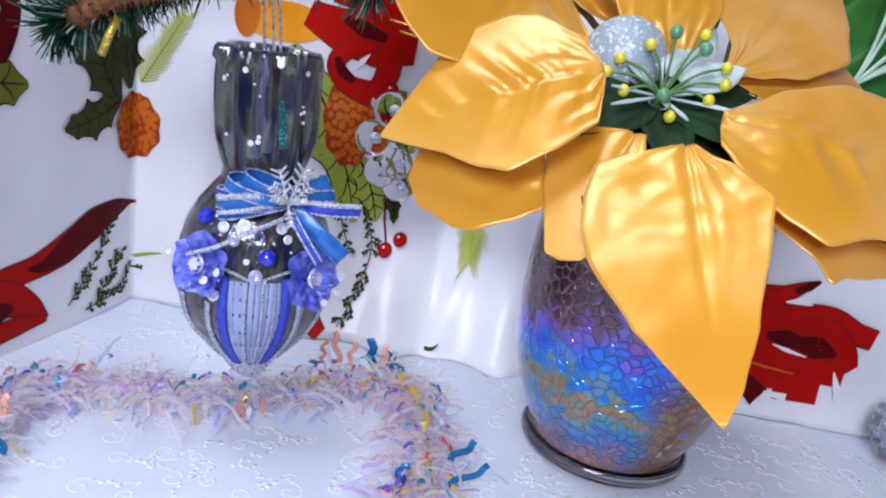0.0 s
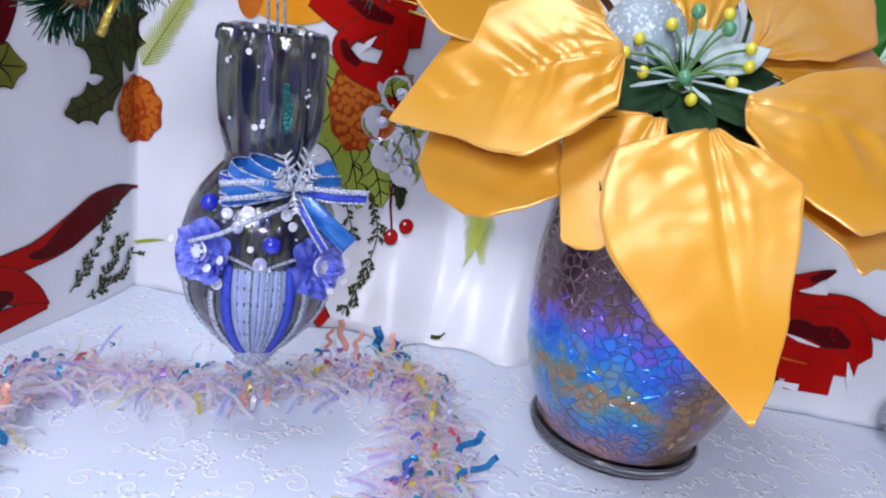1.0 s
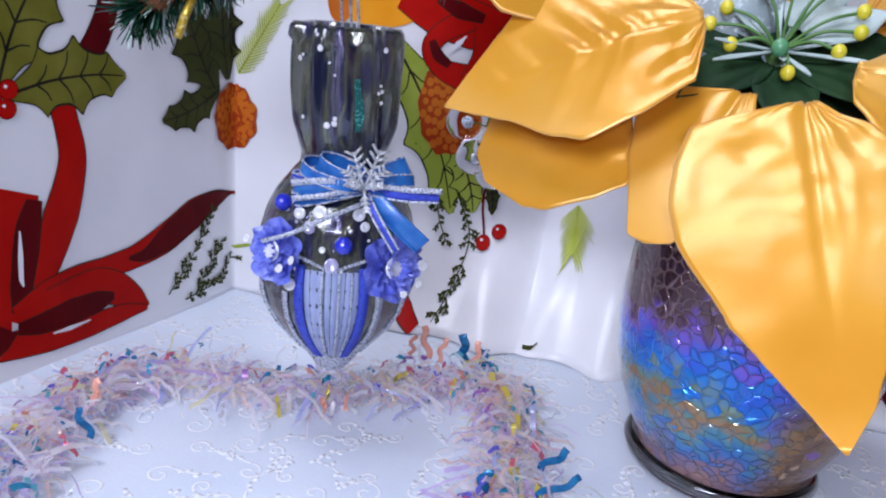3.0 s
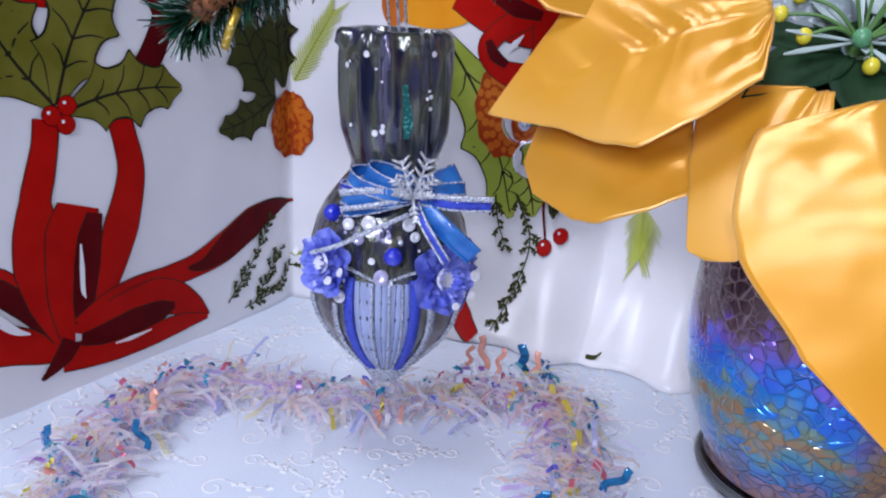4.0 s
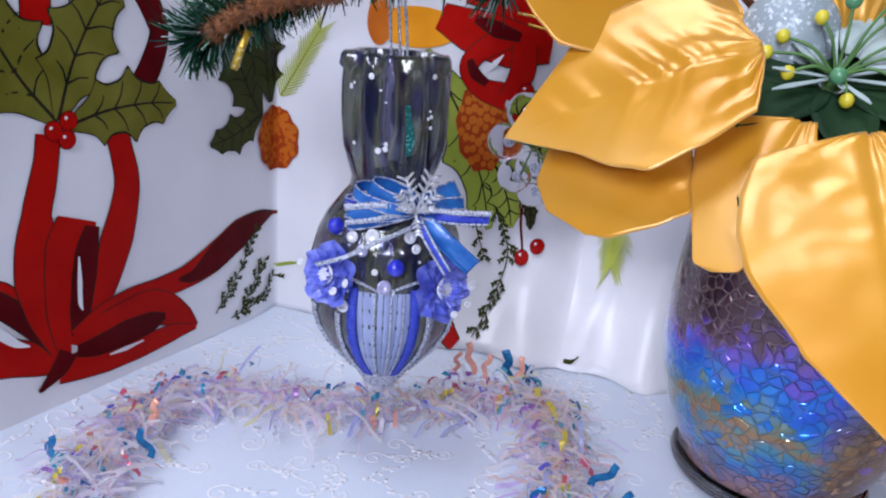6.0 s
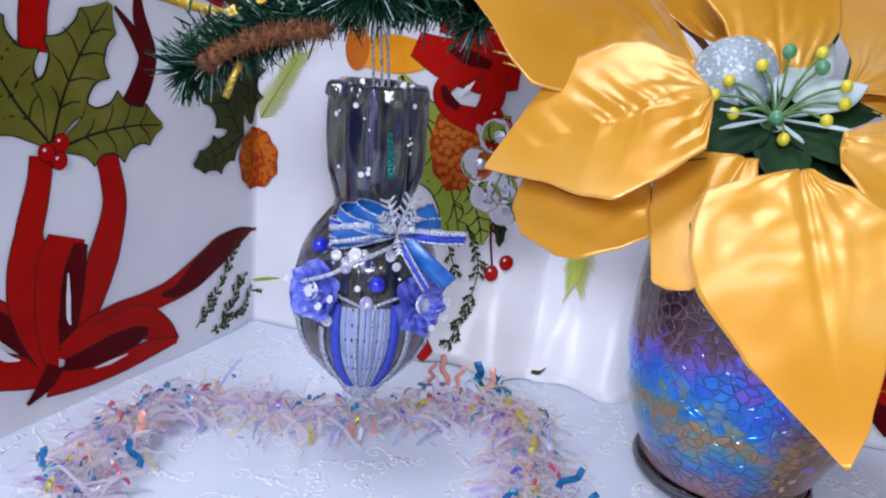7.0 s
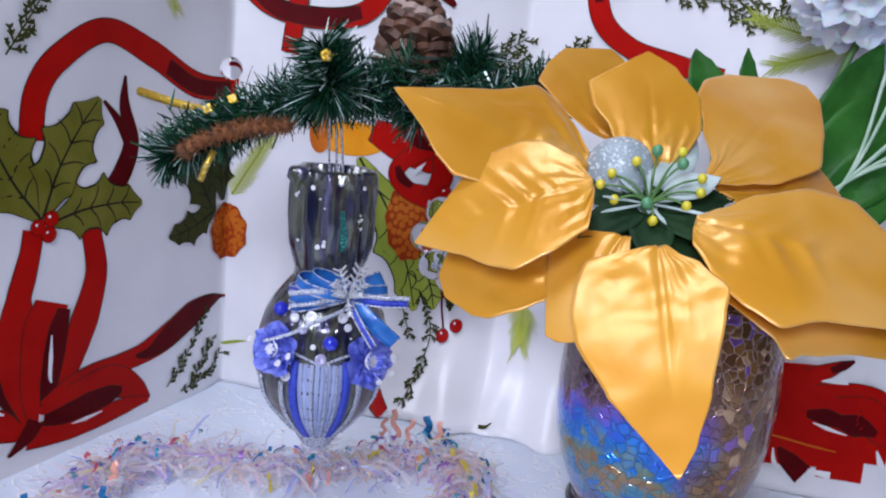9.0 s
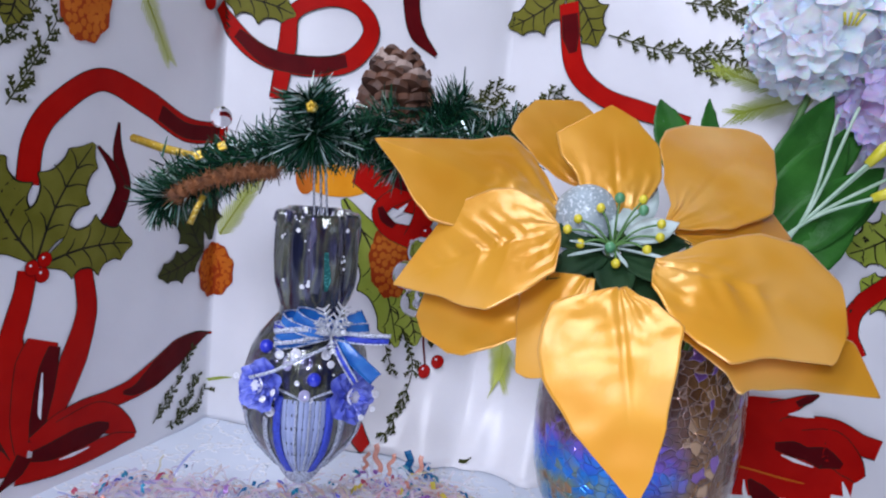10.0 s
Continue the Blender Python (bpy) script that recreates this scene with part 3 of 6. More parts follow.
def holly(base, tip, width, ink="olive"):
    """A holly leaf: spined edge, dark outline, midrib and side veins."""
    b, t = Vector((*base, 0)), Vector((*tip, 0))
    d = t - b
    n = d.length
    d.normalize()
    s = Vector((-d.y, d.x, 0))
    lobes = 3.0

    def half(f):
        body = math.sin(math.pi * min(1, f * 0.97 + 0.015)) ** 0.75
        spine = abs(math.sin(math.pi * f * lobes * 1.15 + 0.2))
        return body * (0.62 + 0.38 * (1 - spine) ** 1.6)

    lift = next_lift()
    for grow, mt, up in ((0.0016, "line", 0.0), (0.0, ink, 0.000016)):
        m, rows = 44, []
        for i in range(m + 1):
            f = i / m
            h = half(f) * width / 2 + grow * (0.3 + 0.7 * math.sin(math.pi * f))
            q = b + d * (n * f) + s * (0.06 * n * math.sin(math.pi * f))
            for j in range(-3, 4):
                p = q + s * (h * j / 3)
                rows.append(paper(p.x, max(p.y, 0.0005), lift + up))
        faces = [(i * 7 + j, i * 7 + j + 1, i * 7 + 8 + j, i * 7 + 7 + j) for i in range(m) for j in range(6)]
        part("leaf_outline" if mt == "line" else "leaf_print", (rows, faces), INK[mt], backdrop)
    mid = [b + d * (n * f) + s * (0.06 * n * math.sin(math.pi * f)) for f in (0.0, 0.35, 0.7, 0.97)]
    veins = [strip_geo([(p.x, p.y) for p in mid], [0.0022, 0.0010], lift + 0.000028)]
    for f in (0.22, 0.4, 0.58, 0.75):
        for sg in (-1, 1):
            p = b + d * (n * f) + s * (0.06 * n * math.sin(math.pi * f))
            q = p + d * (0.10 * n) + s * (sg * 0.34 * width * math.sin(math.pi * f))
            m2 = (p + q) / 2 + d * (0.02 * n)
            veins.append(strip_geo([(p.x, p.y), (m2.x, m2.y), (q.x, q.y)], [0.0015, 0.0008], lift + 0.000028))
    part("vein_print", joined(*veins), INK["line"], backdrop)


def berry(u, v, r):
    lift = next_lift() + 0.0004
    printed_blob("berry_outline", lambda a: (u, v) if a is None else (u + (r + 0.0006) * math.cos(a), v + (r + 0.0006) * math.sin(a)), "dark_red", lift, 18, 2)
    printed_blob("berry_print", lambda a: (u, v) if a is None else (u + r * math.cos(a), v + r * math.sin(a)), "red", lift + 0.0002, 18, 2)
    printed_blob("berry_glint", lambda a: (u - r * 0.3, v + r * 0.35) if a is None else (u - r * 0.3 + r * 0.2 * math.cos(a), v + r * 0.35 + r * 0.2 * math.sin(a)), "white", lift + 0.0004, 8, 1)


def cone_print(u, v, ru, rv, lean=0.0):
    rng = random.Random(int(u * 1000) + 77)
    lift = next_lift()

    def edge(a):
        if a is None:
            return u, v
        w = 1 + 0.05 * math.sin(9 * a)
        x, y = ru * w * math.cos(a), rv * w * math.sin(a)
        return u + x * math.cos(lean) - y * math.sin(lean), v + x * math.sin(lean) + y * math.cos(lean)
    printed_blob("cone_print", edge, "cone_dark", lift, 36, 4)
    scales = []
    for k in range(46):
        q, a = math.sqrt((k + 0.5) / 46) * 0.92, k * 2.39996
        x, y = ru * q * math.cos(a), rv * q * math.sin(a)
        cu, cv = u + x * math.cos(lean) - y * math.sin(lean), v + x * math.sin(lean) + y * math.cos(lean)
        sr = ru * 0.135 * rng.uniform(0.75, 1.2)
        ring = [paper(cu + sr * math.cos(j * 0.628), cv + sr * 1.2 * math.sin(j * 0.628), lift + 0.000018) for j in range(10)]
        scales.append((ring, [tuple(range(10))]))
    part("cone_scale_print", joined(*scales), INK["cone_orange"], backdrop)


def sprig(pts, leaf=0.008, ink="dark_green", step=0.006, spread=0.9):
    """A cypress twig: a thin stem with short blunt leaflets to both sides."""
    lift = next_lift()
    geos = [strip_geo(pts, [0.0014, 0.0008], lift)]
    c = curve([Vector((p[0], p[1], 0)) for p in pts], 30)
    run, rng = 0.0, random.Random(int(pts[0][0] * 9000) + 5)
    for i in range(1, len(c)):
        run += (c[i] - c[i - 1]).length
        if run > step * rng.uniform(0.55, 1.25):
            run = 0.0
            d = (c[i] - c[i - 1]).normalized()
            for sg in (-1, 1):
                if rng.random() < 0.15:
                    continue
                s = Vector((-d.y, d.x, 0)) * sg
                ln = leaf * rng.uniform(0.45, 1.35)
                way = (d * rng.uniform(0.5, 1.1) + s * spread * rng.uniform(0.5, 1.1)).normalized()
                q = c[i] + way * ln
                mm = (c[i] + q) / 2 + s * leaf * 0.1
                geos.append(strip_geo([(c[i].x, c[i].y), (mm.x, mm.y), (q.x, q.y)], [0.0012, 0.0022, 0.0014], lift))
                for f in (0.45, 0.8):
                    for sh in (-1, 1):
                        p = c[i] + way * (ln * f)
                        r2 = p + (way + Vector((-way.y, way.x, 0)) * sh * 0.9).normalized() * (ln * 0.34)
                        geos.append(strip_geo([(p.x, p.y), ((p.x + r2.x) / 2, (p.y + r2.y) / 2), (r2.x, r2.y)], [0.0011, 0.0019, 0.0012], lift))
    part("twig_print", joined(*geos), INK[ink], backdrop)


def pine_print(base, tip, length, ink="lime", count=16):
    """A pine tuft: a stem with slim straight needles."""
    b, t = Vector((*base, 0)), Vector((*tip, 0))
    d = (t - b).normalized()
    s = Vector((-d.y, d.x, 0))
    printed_strip("stem_print", [base, ((b + t) / 2).xy, tip], [0.002, 0.001], "olive")
    lift, geos = next_lift(), []
    for i in range(count):
        f = i / count
        for sg in (-1, 1):
            p = b + (t - b) * f
            wob = noise.noise((i * 1.7, sg, base[0] * 50))
            q = p + d * (length * (0.75 + 0.3 * wob)) + s * (sg * length * (0.70 - 0.35 * f + 0.25 * wob))
            geos.append(strip_geo([(p.x, p.y), ((p.x + q.x) / 2, (p.y + q.y) / 2), (q.x, q.y)], [0.0011, 0.0011, 0.0004], lift + 0.00002 * i))
    part("needle_print", joined(*geos), INK[ink], backdrop)


# the bow on the side panel
ribbon([(-0.204, 0.244), (-0.200, 0.276), (-0.182, 0.300), (-0.142, 0.322), (-0.095, 0.309), (-0.045, 0.288), (0.006, 0.287)], [0.017, 0.017, 0.017, 0.016, 0.020, 0.021, 0.017])
ribbon([(-0.079, 0.301), (-0.045, 0.287), (0.004, 0.286)], [0.012, 0.012, 0.012], True)
ribbon([(-0.124, 0.291), (-0.125, 0.269), (-0.119, 0.242), (-0.127, 0.22), (-0.14, 0.202)], [0.001, 0.009, 0.014, 0.0165, 0.0165], True)
ribbon([(-0.145, 0.272), (-0.131, 0.257), (-0.121, 0.240)], [0.001, 0.006, 0.009], True)
ribbon([(-0.270, 0.065), (-0.254, 0.058), (-0.238, 0.051), (-0.218, 0.042), (-0.203, 0.040)], [0.031, 0.0267, 0.0223, 0.0197, 0.0186])
ribbon([(-0.255, 0.108), (-0.244, 0.096), (-0.233, 0.083), (-0.222, 0.068), (-0.210, 0.049)], [0.0024, 0.0126, 0.0154, 0.0163, 0.0149])
ribbon([(-0.256, 0.102), (-0.245, 0.089), (-0.234, 0.077), (-0.223, 0.062), (-0.213, 0.048)], [0.0062, 0.0131, 0.0135, 0.0112, 0.0053], True)
ribbon([(-0.203, 0.182), (-0.206, 0.167), (-0.211, 0.151), (-0.216, 0.136), (-0.218, 0.118), (-0.218, 0.097), (-0.214, 0.073), (-0.206, 0.047)], [0.0147, 0.0148, 0.0169, 0.0176, 0.0271, 0.0323, 0.029, 0.0211])
ribbon([(-0.158, 0.184), (-0.154, 0.166), (-0.151, 0.146), (-0.154, 0.129), (-0.162, 0.107), (-0.173, 0.083), (-0.186, 0.064), (-0.199, 0.044)], [0.0159, 0.0159, 0.0182, 0.0212, 0.0258, 0.0225, 0.0218, 0.0192])
ribbon([(-0.190, 0.128), (-0.196, 0.112), (-0.200, 0.091), (-0.204, 0.070), (-0.204, 0.046)], [0.0266, 0.0341, 0.032, 0.0251, 0.0169])
ribbon([(-0.180, 0.121), (-0.185, 0.106), (-0.189, 0.088), (-0.194, 0.066), (-0.198, 0.051)], [0.0095, 0.0159, 0.0168, 0.0138, 0.0066], True)
ribbon([(0.001, 0.09), (-0.021, 0.089), (-0.046, 0.082), (-0.076, 0.069), (-0.105, 0.062), (-0.131, 0.061), (-0.154, 0.060), (-0.177, 0.056), (-0.198, 0.047)], [0.001, 0.0147, 0.0253, 0.0242, 0.0173, 0.0152, 0.0185, 0.02, 0.0178])
ribbon([(-0.0, 0.09), (-0.022, 0.089), (-0.046, 0.081), (-0.071, 0.070), (-0.094, 0.061), (-0.110, 0.062)], [0.001, 0.0136, 0.0243, 0.0224, 0.0093, 0.0014], True)
ribbon([(-0.179, 0.053), (-0.159, 0.051), (-0.139, 0.050), (-0.122, 0.042), (-0.107, 0.029), (-0.096, 0.019)], [0.0131, 0.0225, 0.025, 0.0233, 0.0168, 0.0042])
ribbon([(-0.096, 0.019), (-0.119, 0.022), (-0.148, 0.023), (-0.175, 0.026), (-0.196, 0.029), (-0.212, 0.031)], [0.0032, 0.0131, 0.0164, 0.0201, 0.0193, 0.0168])
ribbon([(-0.125, 0.038), (-0.138, 0.038), (-0.160, 0.038), (-0.183, 0.038), (-0.199, 0.040)], [0.0039, 0.0146, 0.0178, 0.0134, 0.0069], True)
ribbon([(-0.205, 0.042), (-0.212, 0.033), (-0.223, 0.025), (-0.227, 0.023)], [0.0132, 0.0115, 0.0034, 0.001], True)
printed_strip("ribbon_gap_and_line", [(-0.194, 0.105), (-0.195, 0.089), (-0.196, 0.075), (-0.195, 0.069)], [0.0011, 0.0034, 0.0031, 0.001], "white", 0.0045)
printed_strip("ribbon_gap_and_line", [(-0.258, 0.084), (-0.248, 0.072), (-0.240, 0.063), (-0.232, 0.058)], [0.0037, 0.0064, 0.0047, 0.001], "white", 0.0045)
printed_strip("ribbon_gap_and_line", [(-0.178, 0.030), (-0.165, 0.029), (-0.149, 0.029)], [0.001, 0.0033, 0.001], "white", 0.0045)
holly((-0.197, 0.189), (-0.240, 0.269), 0.060)
holly((-0.196, 0.190), (-0.149, 0.274), 0.052)
holly((-0.190, 0.186), (-0.108, 0.193), 0.050)
for bu, bv in ((-0.200, 0.184), (-0.190, 0.189), (-0.192, 0.178)):
    berry(bu, bv, 0.0055)
sprig([(-0.075, 0.022), (-0.051, 0.045), (-0.025, 0.079)], 0.008)
sprig([(-0.047, 0.013), (-0.032, 0.031), (-0.013, 0.052)], 0.008)
sprig([(-0.058, 0.012), (-0.021, 0.017), (-0.002, 0.032)], 0.007)
holly((-0.021, 0.175), (-0.055, 0.252), 0.050, "dark_green")
holly((-0.008, 0.185), (-0.013, 0.262), 0.046, "dark_green")
holly((-0.019, 0.178), (-0.077, 0.159), 0.034, "dark_green")
cone_print(-0.002, 0.155, 0.021, 0.027, 0.12)
pine_print((0.004, 0.190), (0.036, 0.246), 0.016, "lime", 22)
printed_strip("twig_print", [(0.0, 0.041), (0.012, 0.044), (0.024, 0.046)], [0.003, 0.003, 0.001], "leaf_green")
# upper side panel
cone_print(-0.159, 0.377, 0.024, 0.030)
sprig([(-0.222, 0.298), (-0.201, 0.329), (-0.183, 0.359)], 0.009)
sprig([(-0.228, 0.334), (-0.213, 0.351), (-0.198, 0.371)], 0.009)
pine_print((-0.102, 0.394), (-0.072, 0.345), 0.014, "lime", 20)
holly((-0.213, 0.383), (-0.223, 0.349), 0.03)
holly((-0.258, 0.329), (-0.233, 0.398), 0.05, "dark_green")
ribbon([(-0.308, 0.358), (-0.278, 0.300), (-0.280, 0.231)], [0.016, 0.017, 0.016])
# middle panel
holly((0.120, 0.235), (0.186, 0.088), 0.058, "leaf_green")
holly((0.182, 0.150), (0.205, 0.090), 0.036, "leaf_green")
holly((0.195, 0.215), (0.225, 0.160), 0.034, "leaf_green")
cone_print(0.172, 0.176, 0.022, 0.038, 0.1)
printed_blob("orange_print", lambda a: (0.112, 0.252) if a is None else (0.112 + 0.034 * math.cos(a), 0.252 + 0.016 * math.sin(a)), "orange")
printed_blob("orange_print", lambda a: (0.082, 0.255) if a is None else (0.082 + 0.010 * math.cos(a), 0.255 + 0.019 * math.sin(a)), "cone_orange")
ribbon([(0.130, 0.262), (0.158, 0.252), (0.190, 0.246), (0.222, 0.244)], [0.020, 0.034, 0.040, 0.024])
ribbon([(0.150, 0.282), (0.180, 0.278), (0.215, 0.264)], [0.016, 0.024, 0.016])
ribbon([(0.186, 0.250), (0.163, 0.236), (0.156, 0.222), (0.168, 0.208), (0.190, 0.202)], [0.018, 0.015, 0.014, 0.016, 0.022])
ribbon([(0.200, 0.245), (0.200, 0.222), (0.190, 0.200)], [0.020, 0.020, 0.016])
ribbon([(0.158, 0.262), (0.176, 0.255), (0.196, 0.250)], [0.005, 0.012, 0.006], True)
ribbon([(0.156, 0.230), (0.162, 0.219), (0.172, 0.212)], [0.004, 0.008, 0.005], True)
printed_strip("ribbon_gap_and_line", [(0.170, 0.222), (0.177, 0.229), (0.183, 0.236)], [0.0005, 0.005, 0.0005], "white", 0.0045)
for bu, bv in ((0.205, 0.208), (0.214, 0.200), (0.202, 0.196)):
    berry(bu, bv, 0.006)
sprig([(0.189, 0.108), (0.205, 0.068), (0.199, 0.028), (0.192, 0.008)], 0.008)
sprig([(0.172, 0.108), (0.176, 0.085), (0.185, 0.064)], 0.007)
printed_strip("berry_stalk", [(0.213, 0.116), (0.213, 0.095), (0.218, 0.070)], [0.002, 0.0022, 0.002], "dark_red")
berry(0.218, 0.066, 0.0062)
berry(0.2305, 0.0765, 0.0062)
holly((0.214, 0.124), (0.222, 0.090), 0.012, "dark_green")
pine_print((0.299, 0.108), (0.301, 0.066), 0.022, "lime", 22)
printed_strip("twig_print", [(0.276, 0.004), (0.282, 0.005), (0.288, 0.008)], [0.002, 0.002, 0.001], "dark_green")
ribbon([(0.155, 0.030), (0.166, 0.014), (0.180, 0.003)], [0.006, 0.013, 0.008])
# upper middle panel: looped ribbon, tails, cypress
ribbon([(-0.012, 0.402), (0.027, 0.366), (0.070, 0.357), (0.113, 0.365), (0.133, 0.393), (0.120, 0.416), (0.091, 0.420), (0.060, 0.404), (0.056, 0.372), (0.050, 0.324)],
       [0.014, 0.017, 0.018, 0.018, 0.015, 0.013, 0.013, 0.013, 0.016, 0.014])
ribbon([(0.010, 0.380), (0.040, 0.361), (0.080, 0.358), (0.112, 0.366)], [0.008, 0.015, 0.016, 0.010], True)
ribbon([(0.166, 0.45), (0.170, 0.418), (0.178, 0.398), (0.197, 0.381)], [0.015, 0.014, 0.014, 0.003], True)
holly((-0.010, 0.412), (0.062, 0.402), 0.042)
holly((-0.028, 0.41), (-0.02, 0.46), 0.04)
berry(-0.027, 0.402, 0.007)
sprig([(0.218, 0.300), (0.237, 0.336), (0.270, 0.362)], 0.011)
sprig([(0.232, 0.338), (0.289, 0.338), (0.330, 0.357)], 0.011)
sprig([(0.222, 0.310), (0.250, 0.318), (0.285, 0.312)], 0.011)
sprig([(0.285, 0.335), (0.300, 0.330), (0.318, 0.322)], 0.010)
holly((0.322, 0.452), (0.265, 0.416), 0.044)
holly((0.322, 0.455), (0.356, 0.402), 0.044)
ribbon([(0.324, 0.440), (0.337, 0.384), (0.366, 0.358), (0.404, 0.347), (0.448, 0.338)], [0.018, 0.018, 0.016, 0.016, 0.013])
ribbon([(0.326, 0.430), (0.330, 0.410), (0.334, 0.395)], [0.014, 0.015, 0.006], True)
sprig([(0.366, 0.412), (0.432, 0.399), (0.492, 0.408)], 0.011)
sprig([(0.430, 0.442), (0.462, 0.438), (0.50, 0.428)], 0.011)
sprig([(0.44, 0.395), (0.468, 0.385), (0.49, 0.392)], 0.011)
pine_print((0.510, 0.374), (0.462, 0.388), 0.014, "leaf_green", 18)
pine_print((0.545, 0.372), (0.485, 0.350), 0.018, "leaf_green", 26)
# panel on the far side
holly((0.630, 0.275), (0.588, 0.245), 0.052, "leaf_green")
holly((0.645, 0.212), (0.602, 0.225), 0.040, "leaf_green")
holly((0.640, 0.30), (0.665, 0.245), 0.044, "leaf_green")
ribbon([(0.612, 0.160), (0.602, 0.180), (0.606, 0.205), (0.640, 0.238)], [0.012, 0.012, 0.014, 0.016])
printed_strip("ribbon_print", [(0.590, 0.088), (0.592, 0.055), (0.594, 0.020)], [0.034, 0.036, 0.034], "red")
printed_strip("ribbon_print", [(0.611, 0.086), (0.611, 0.065), (0.611, 0.039)], [0.0283, 0.0328, 0.0313], "red")
printed_strip("ribbon_print", [(0.547, 0.111), (0.551, 0.086), (0.558, 0.056), (0.563, 0.025)], [0.0497, 0.0594, 0.0642, 0.0644], "red")
ribbon([(0.588, 0.123), (0.579, 0.117), (0.569, 0.109), (0.557, 0.1)], [0.001, 0.0066, 0.0123, 0.0165])
ribbon([(0.588, 0.123), (0.581, 0.117), (0.573, 0.111)], [0.001, 0.0056, 0.0038], True)
ribbon([(0.567, 0.085), (0.588, 0.092), (0.605, 0.093), (0.625, 0.086), (0.643, 0.082)], [0.0221, 0.023, 0.0217, 0.0176, 0.0167])
ribbon([(0.581, 0.079), (0.603, 0.08), (0.622, 0.066), (0.632, 0.055)], [0.0203, 0.0294, 0.0217, 0.0093])
ribbon([(0.587, 0.07), (0.6, 0.069), (0.615, 0.065)], [0.0103, 0.0189, 0.0039], True)
ribbon([(0.562, 0.07), (0.576, 0.071), (0.587, 0.07)], [0.0051, 0.0133, 0.0102], True)
ribbon([(0.545, 0.036), (0.553, 0.028), (0.567, 0.018)], [0.0016, 0.0137, 0.0178], True)
printed_strip("ribbon_gap_and_line", [(0.568, 0.064), (0.579, 0.062), (0.594, 0.06)], [0.001, 0.0035, 0.001], "white", 0.0045)
printed_strip("ribbon_gap_and_line", [(0.541, 0.035), (0.543, 0.024), (0.551, 0.014)], [0.001, 0.004, 0.001], "white", 0.0045)
printed_strip("ribbon_gap_and_line", [(0.57, 0.024), (0.578, 0.023), (0.588, 0.023)], [0.001, 0.0047, 0.0063], "white", 0.0045)
printed_strip("ribbon_gap_and_line", [(0.617, 0.052), (0.621, 0.043), (0.627, 0.03)], [0.001, 0.0047, 0.0084], "white", 0.0045)
printed_strip("ribbon_gap_and_line", [(0.568, 0.101), (0.577, 0.104), (0.585, 0.108)], [0.001, 0.0059, 0.0116], "white", 0.0045)
# a thin orange line drawn across the bow
printed_strip("ribbon_gap_and_line", [(0.53, 0.045), (0.548, 0.045), (0.569, 0.044), (0.589, 0.044)], [0.0013, 0.0014, 0.0018, 0.0013], "cone_orange", 0.0045)


# ---- embroidery on the cloth ----
rng = random.Random(4)
curls = []


def thread(pts, width=0.0011):
    c = [Vector((p[0], p[1], cloth_z(p[0], p[1]) + 0.00012)) for p in pts]
    return band(c, lambda i: Vector((0, 0, 1)), width, 0.00012)


def curl(x, y, ang, size, turn):
    """One embroidered scroll with its stalk and three small leaves."""
    out, pts = [], []
    for i in range(22):
        f = i / 21
        a = ang + turn * f * 7.2
        r = size * (1 - 0.86 * f)
        pts.append((x + r * math.cos(a), y + r * math.sin(a)))
    out.append(thread(pts, 0.0017))
    a0 = ang - turn * 0.4
    stalk = [(x + size * math.cos(ang), y + size * math.sin(ang))]
    for i in range(1, 7):
        a = ang - turn * 1.57 + turn * 0.16 * i
        stalk.append((stalk[-1][0] + size * 0.5 * math.cos(a), stalk[-1][1] + size * 0.5 * math.sin(a)))
    out.append(thread(stalk, 0.0014))
    for i in (2, 4, 6):
        for sg in (-1, 1):
            bx, by = stalk[i]
            a = rng.uniform(0, 6.28)
            out.append(thread([(bx, by), (bx + 0.0022 * math.cos(a), by + 0.0022 * math.sin(a)), (bx + 0.004 * math.cos(a + 0.4 * sg), by + 0.004 * math.sin(a + 0.4 * sg))], 0.0024))
    return out


for gx in range(36):
    for gy in range(28):
        x = -0.42 + 0.028 * gx + rng.uniform(-0.008, 0.008) + 0.014 * (gy % 2)
        y = 0.06 + 0.0225 * gy + rng.uniform(-0.007, 0.007)
        if rng.random() < 0.90:
            curls += curl(x, y, rng.uniform(0, 6.28), rng.uniform(0.0050, 0.0098), rng.choice((-1, 1)))
tagged(part("embroidery", joined(*curls), THREAD, tablecloth, "shiny white embroidered scrolls"), kind="stuff")

# ---- the hanging ornament ----
AX, AY = -0.047, 0.471
TOWARDS = math.atan2(-0.944, 0.33)
PROFILE = [(0.006, 0.036), (0.0120, 0.042), (0.0150, 0.047), (0.0265, 0.060), (0.0360, 0.072), (0.0425, 0.084), (0.0462, 0.096), (0.0475, 0.107),
           (0.0475, 0.117), (0.0465, 0.126), (0.0425, 0.141), (0.0375, 0.151), (0.0300, 0.161), (0.0245, 0.168), (0.0238, 0.174), (0.0262, 0.183),
           (0.0282, 0.195), (0.0292, 0.212), (0.0290, 0.228), (0.0284, 0.238)]


def body_radius(z):
    for (r0, za), (r1, zb) in zip(PROFILE, PROFILE[1:]):
        if za <= z <= zb:
            return r0 + (r1 - r0) * (z - za) / (zb - za)
    return PROFILE[0][0] if z < PROFILE[0][1] else PROFILE[-1][0]


def on_body(theta, z, out=0.0):
    """A point of the ornament's skin; theta in degrees from the side that faces the room, to the right."""
    a = TOWARDS + radians(theta)
    r = body_radius(z) + out
    return Vector((AX + r * math.cos(a), AY + r * math.sin(a), z))


def out_dir(theta):
    a = TOWARDS + radians(theta)
    return Vector((math.cos(a), math.sin(a), 0))


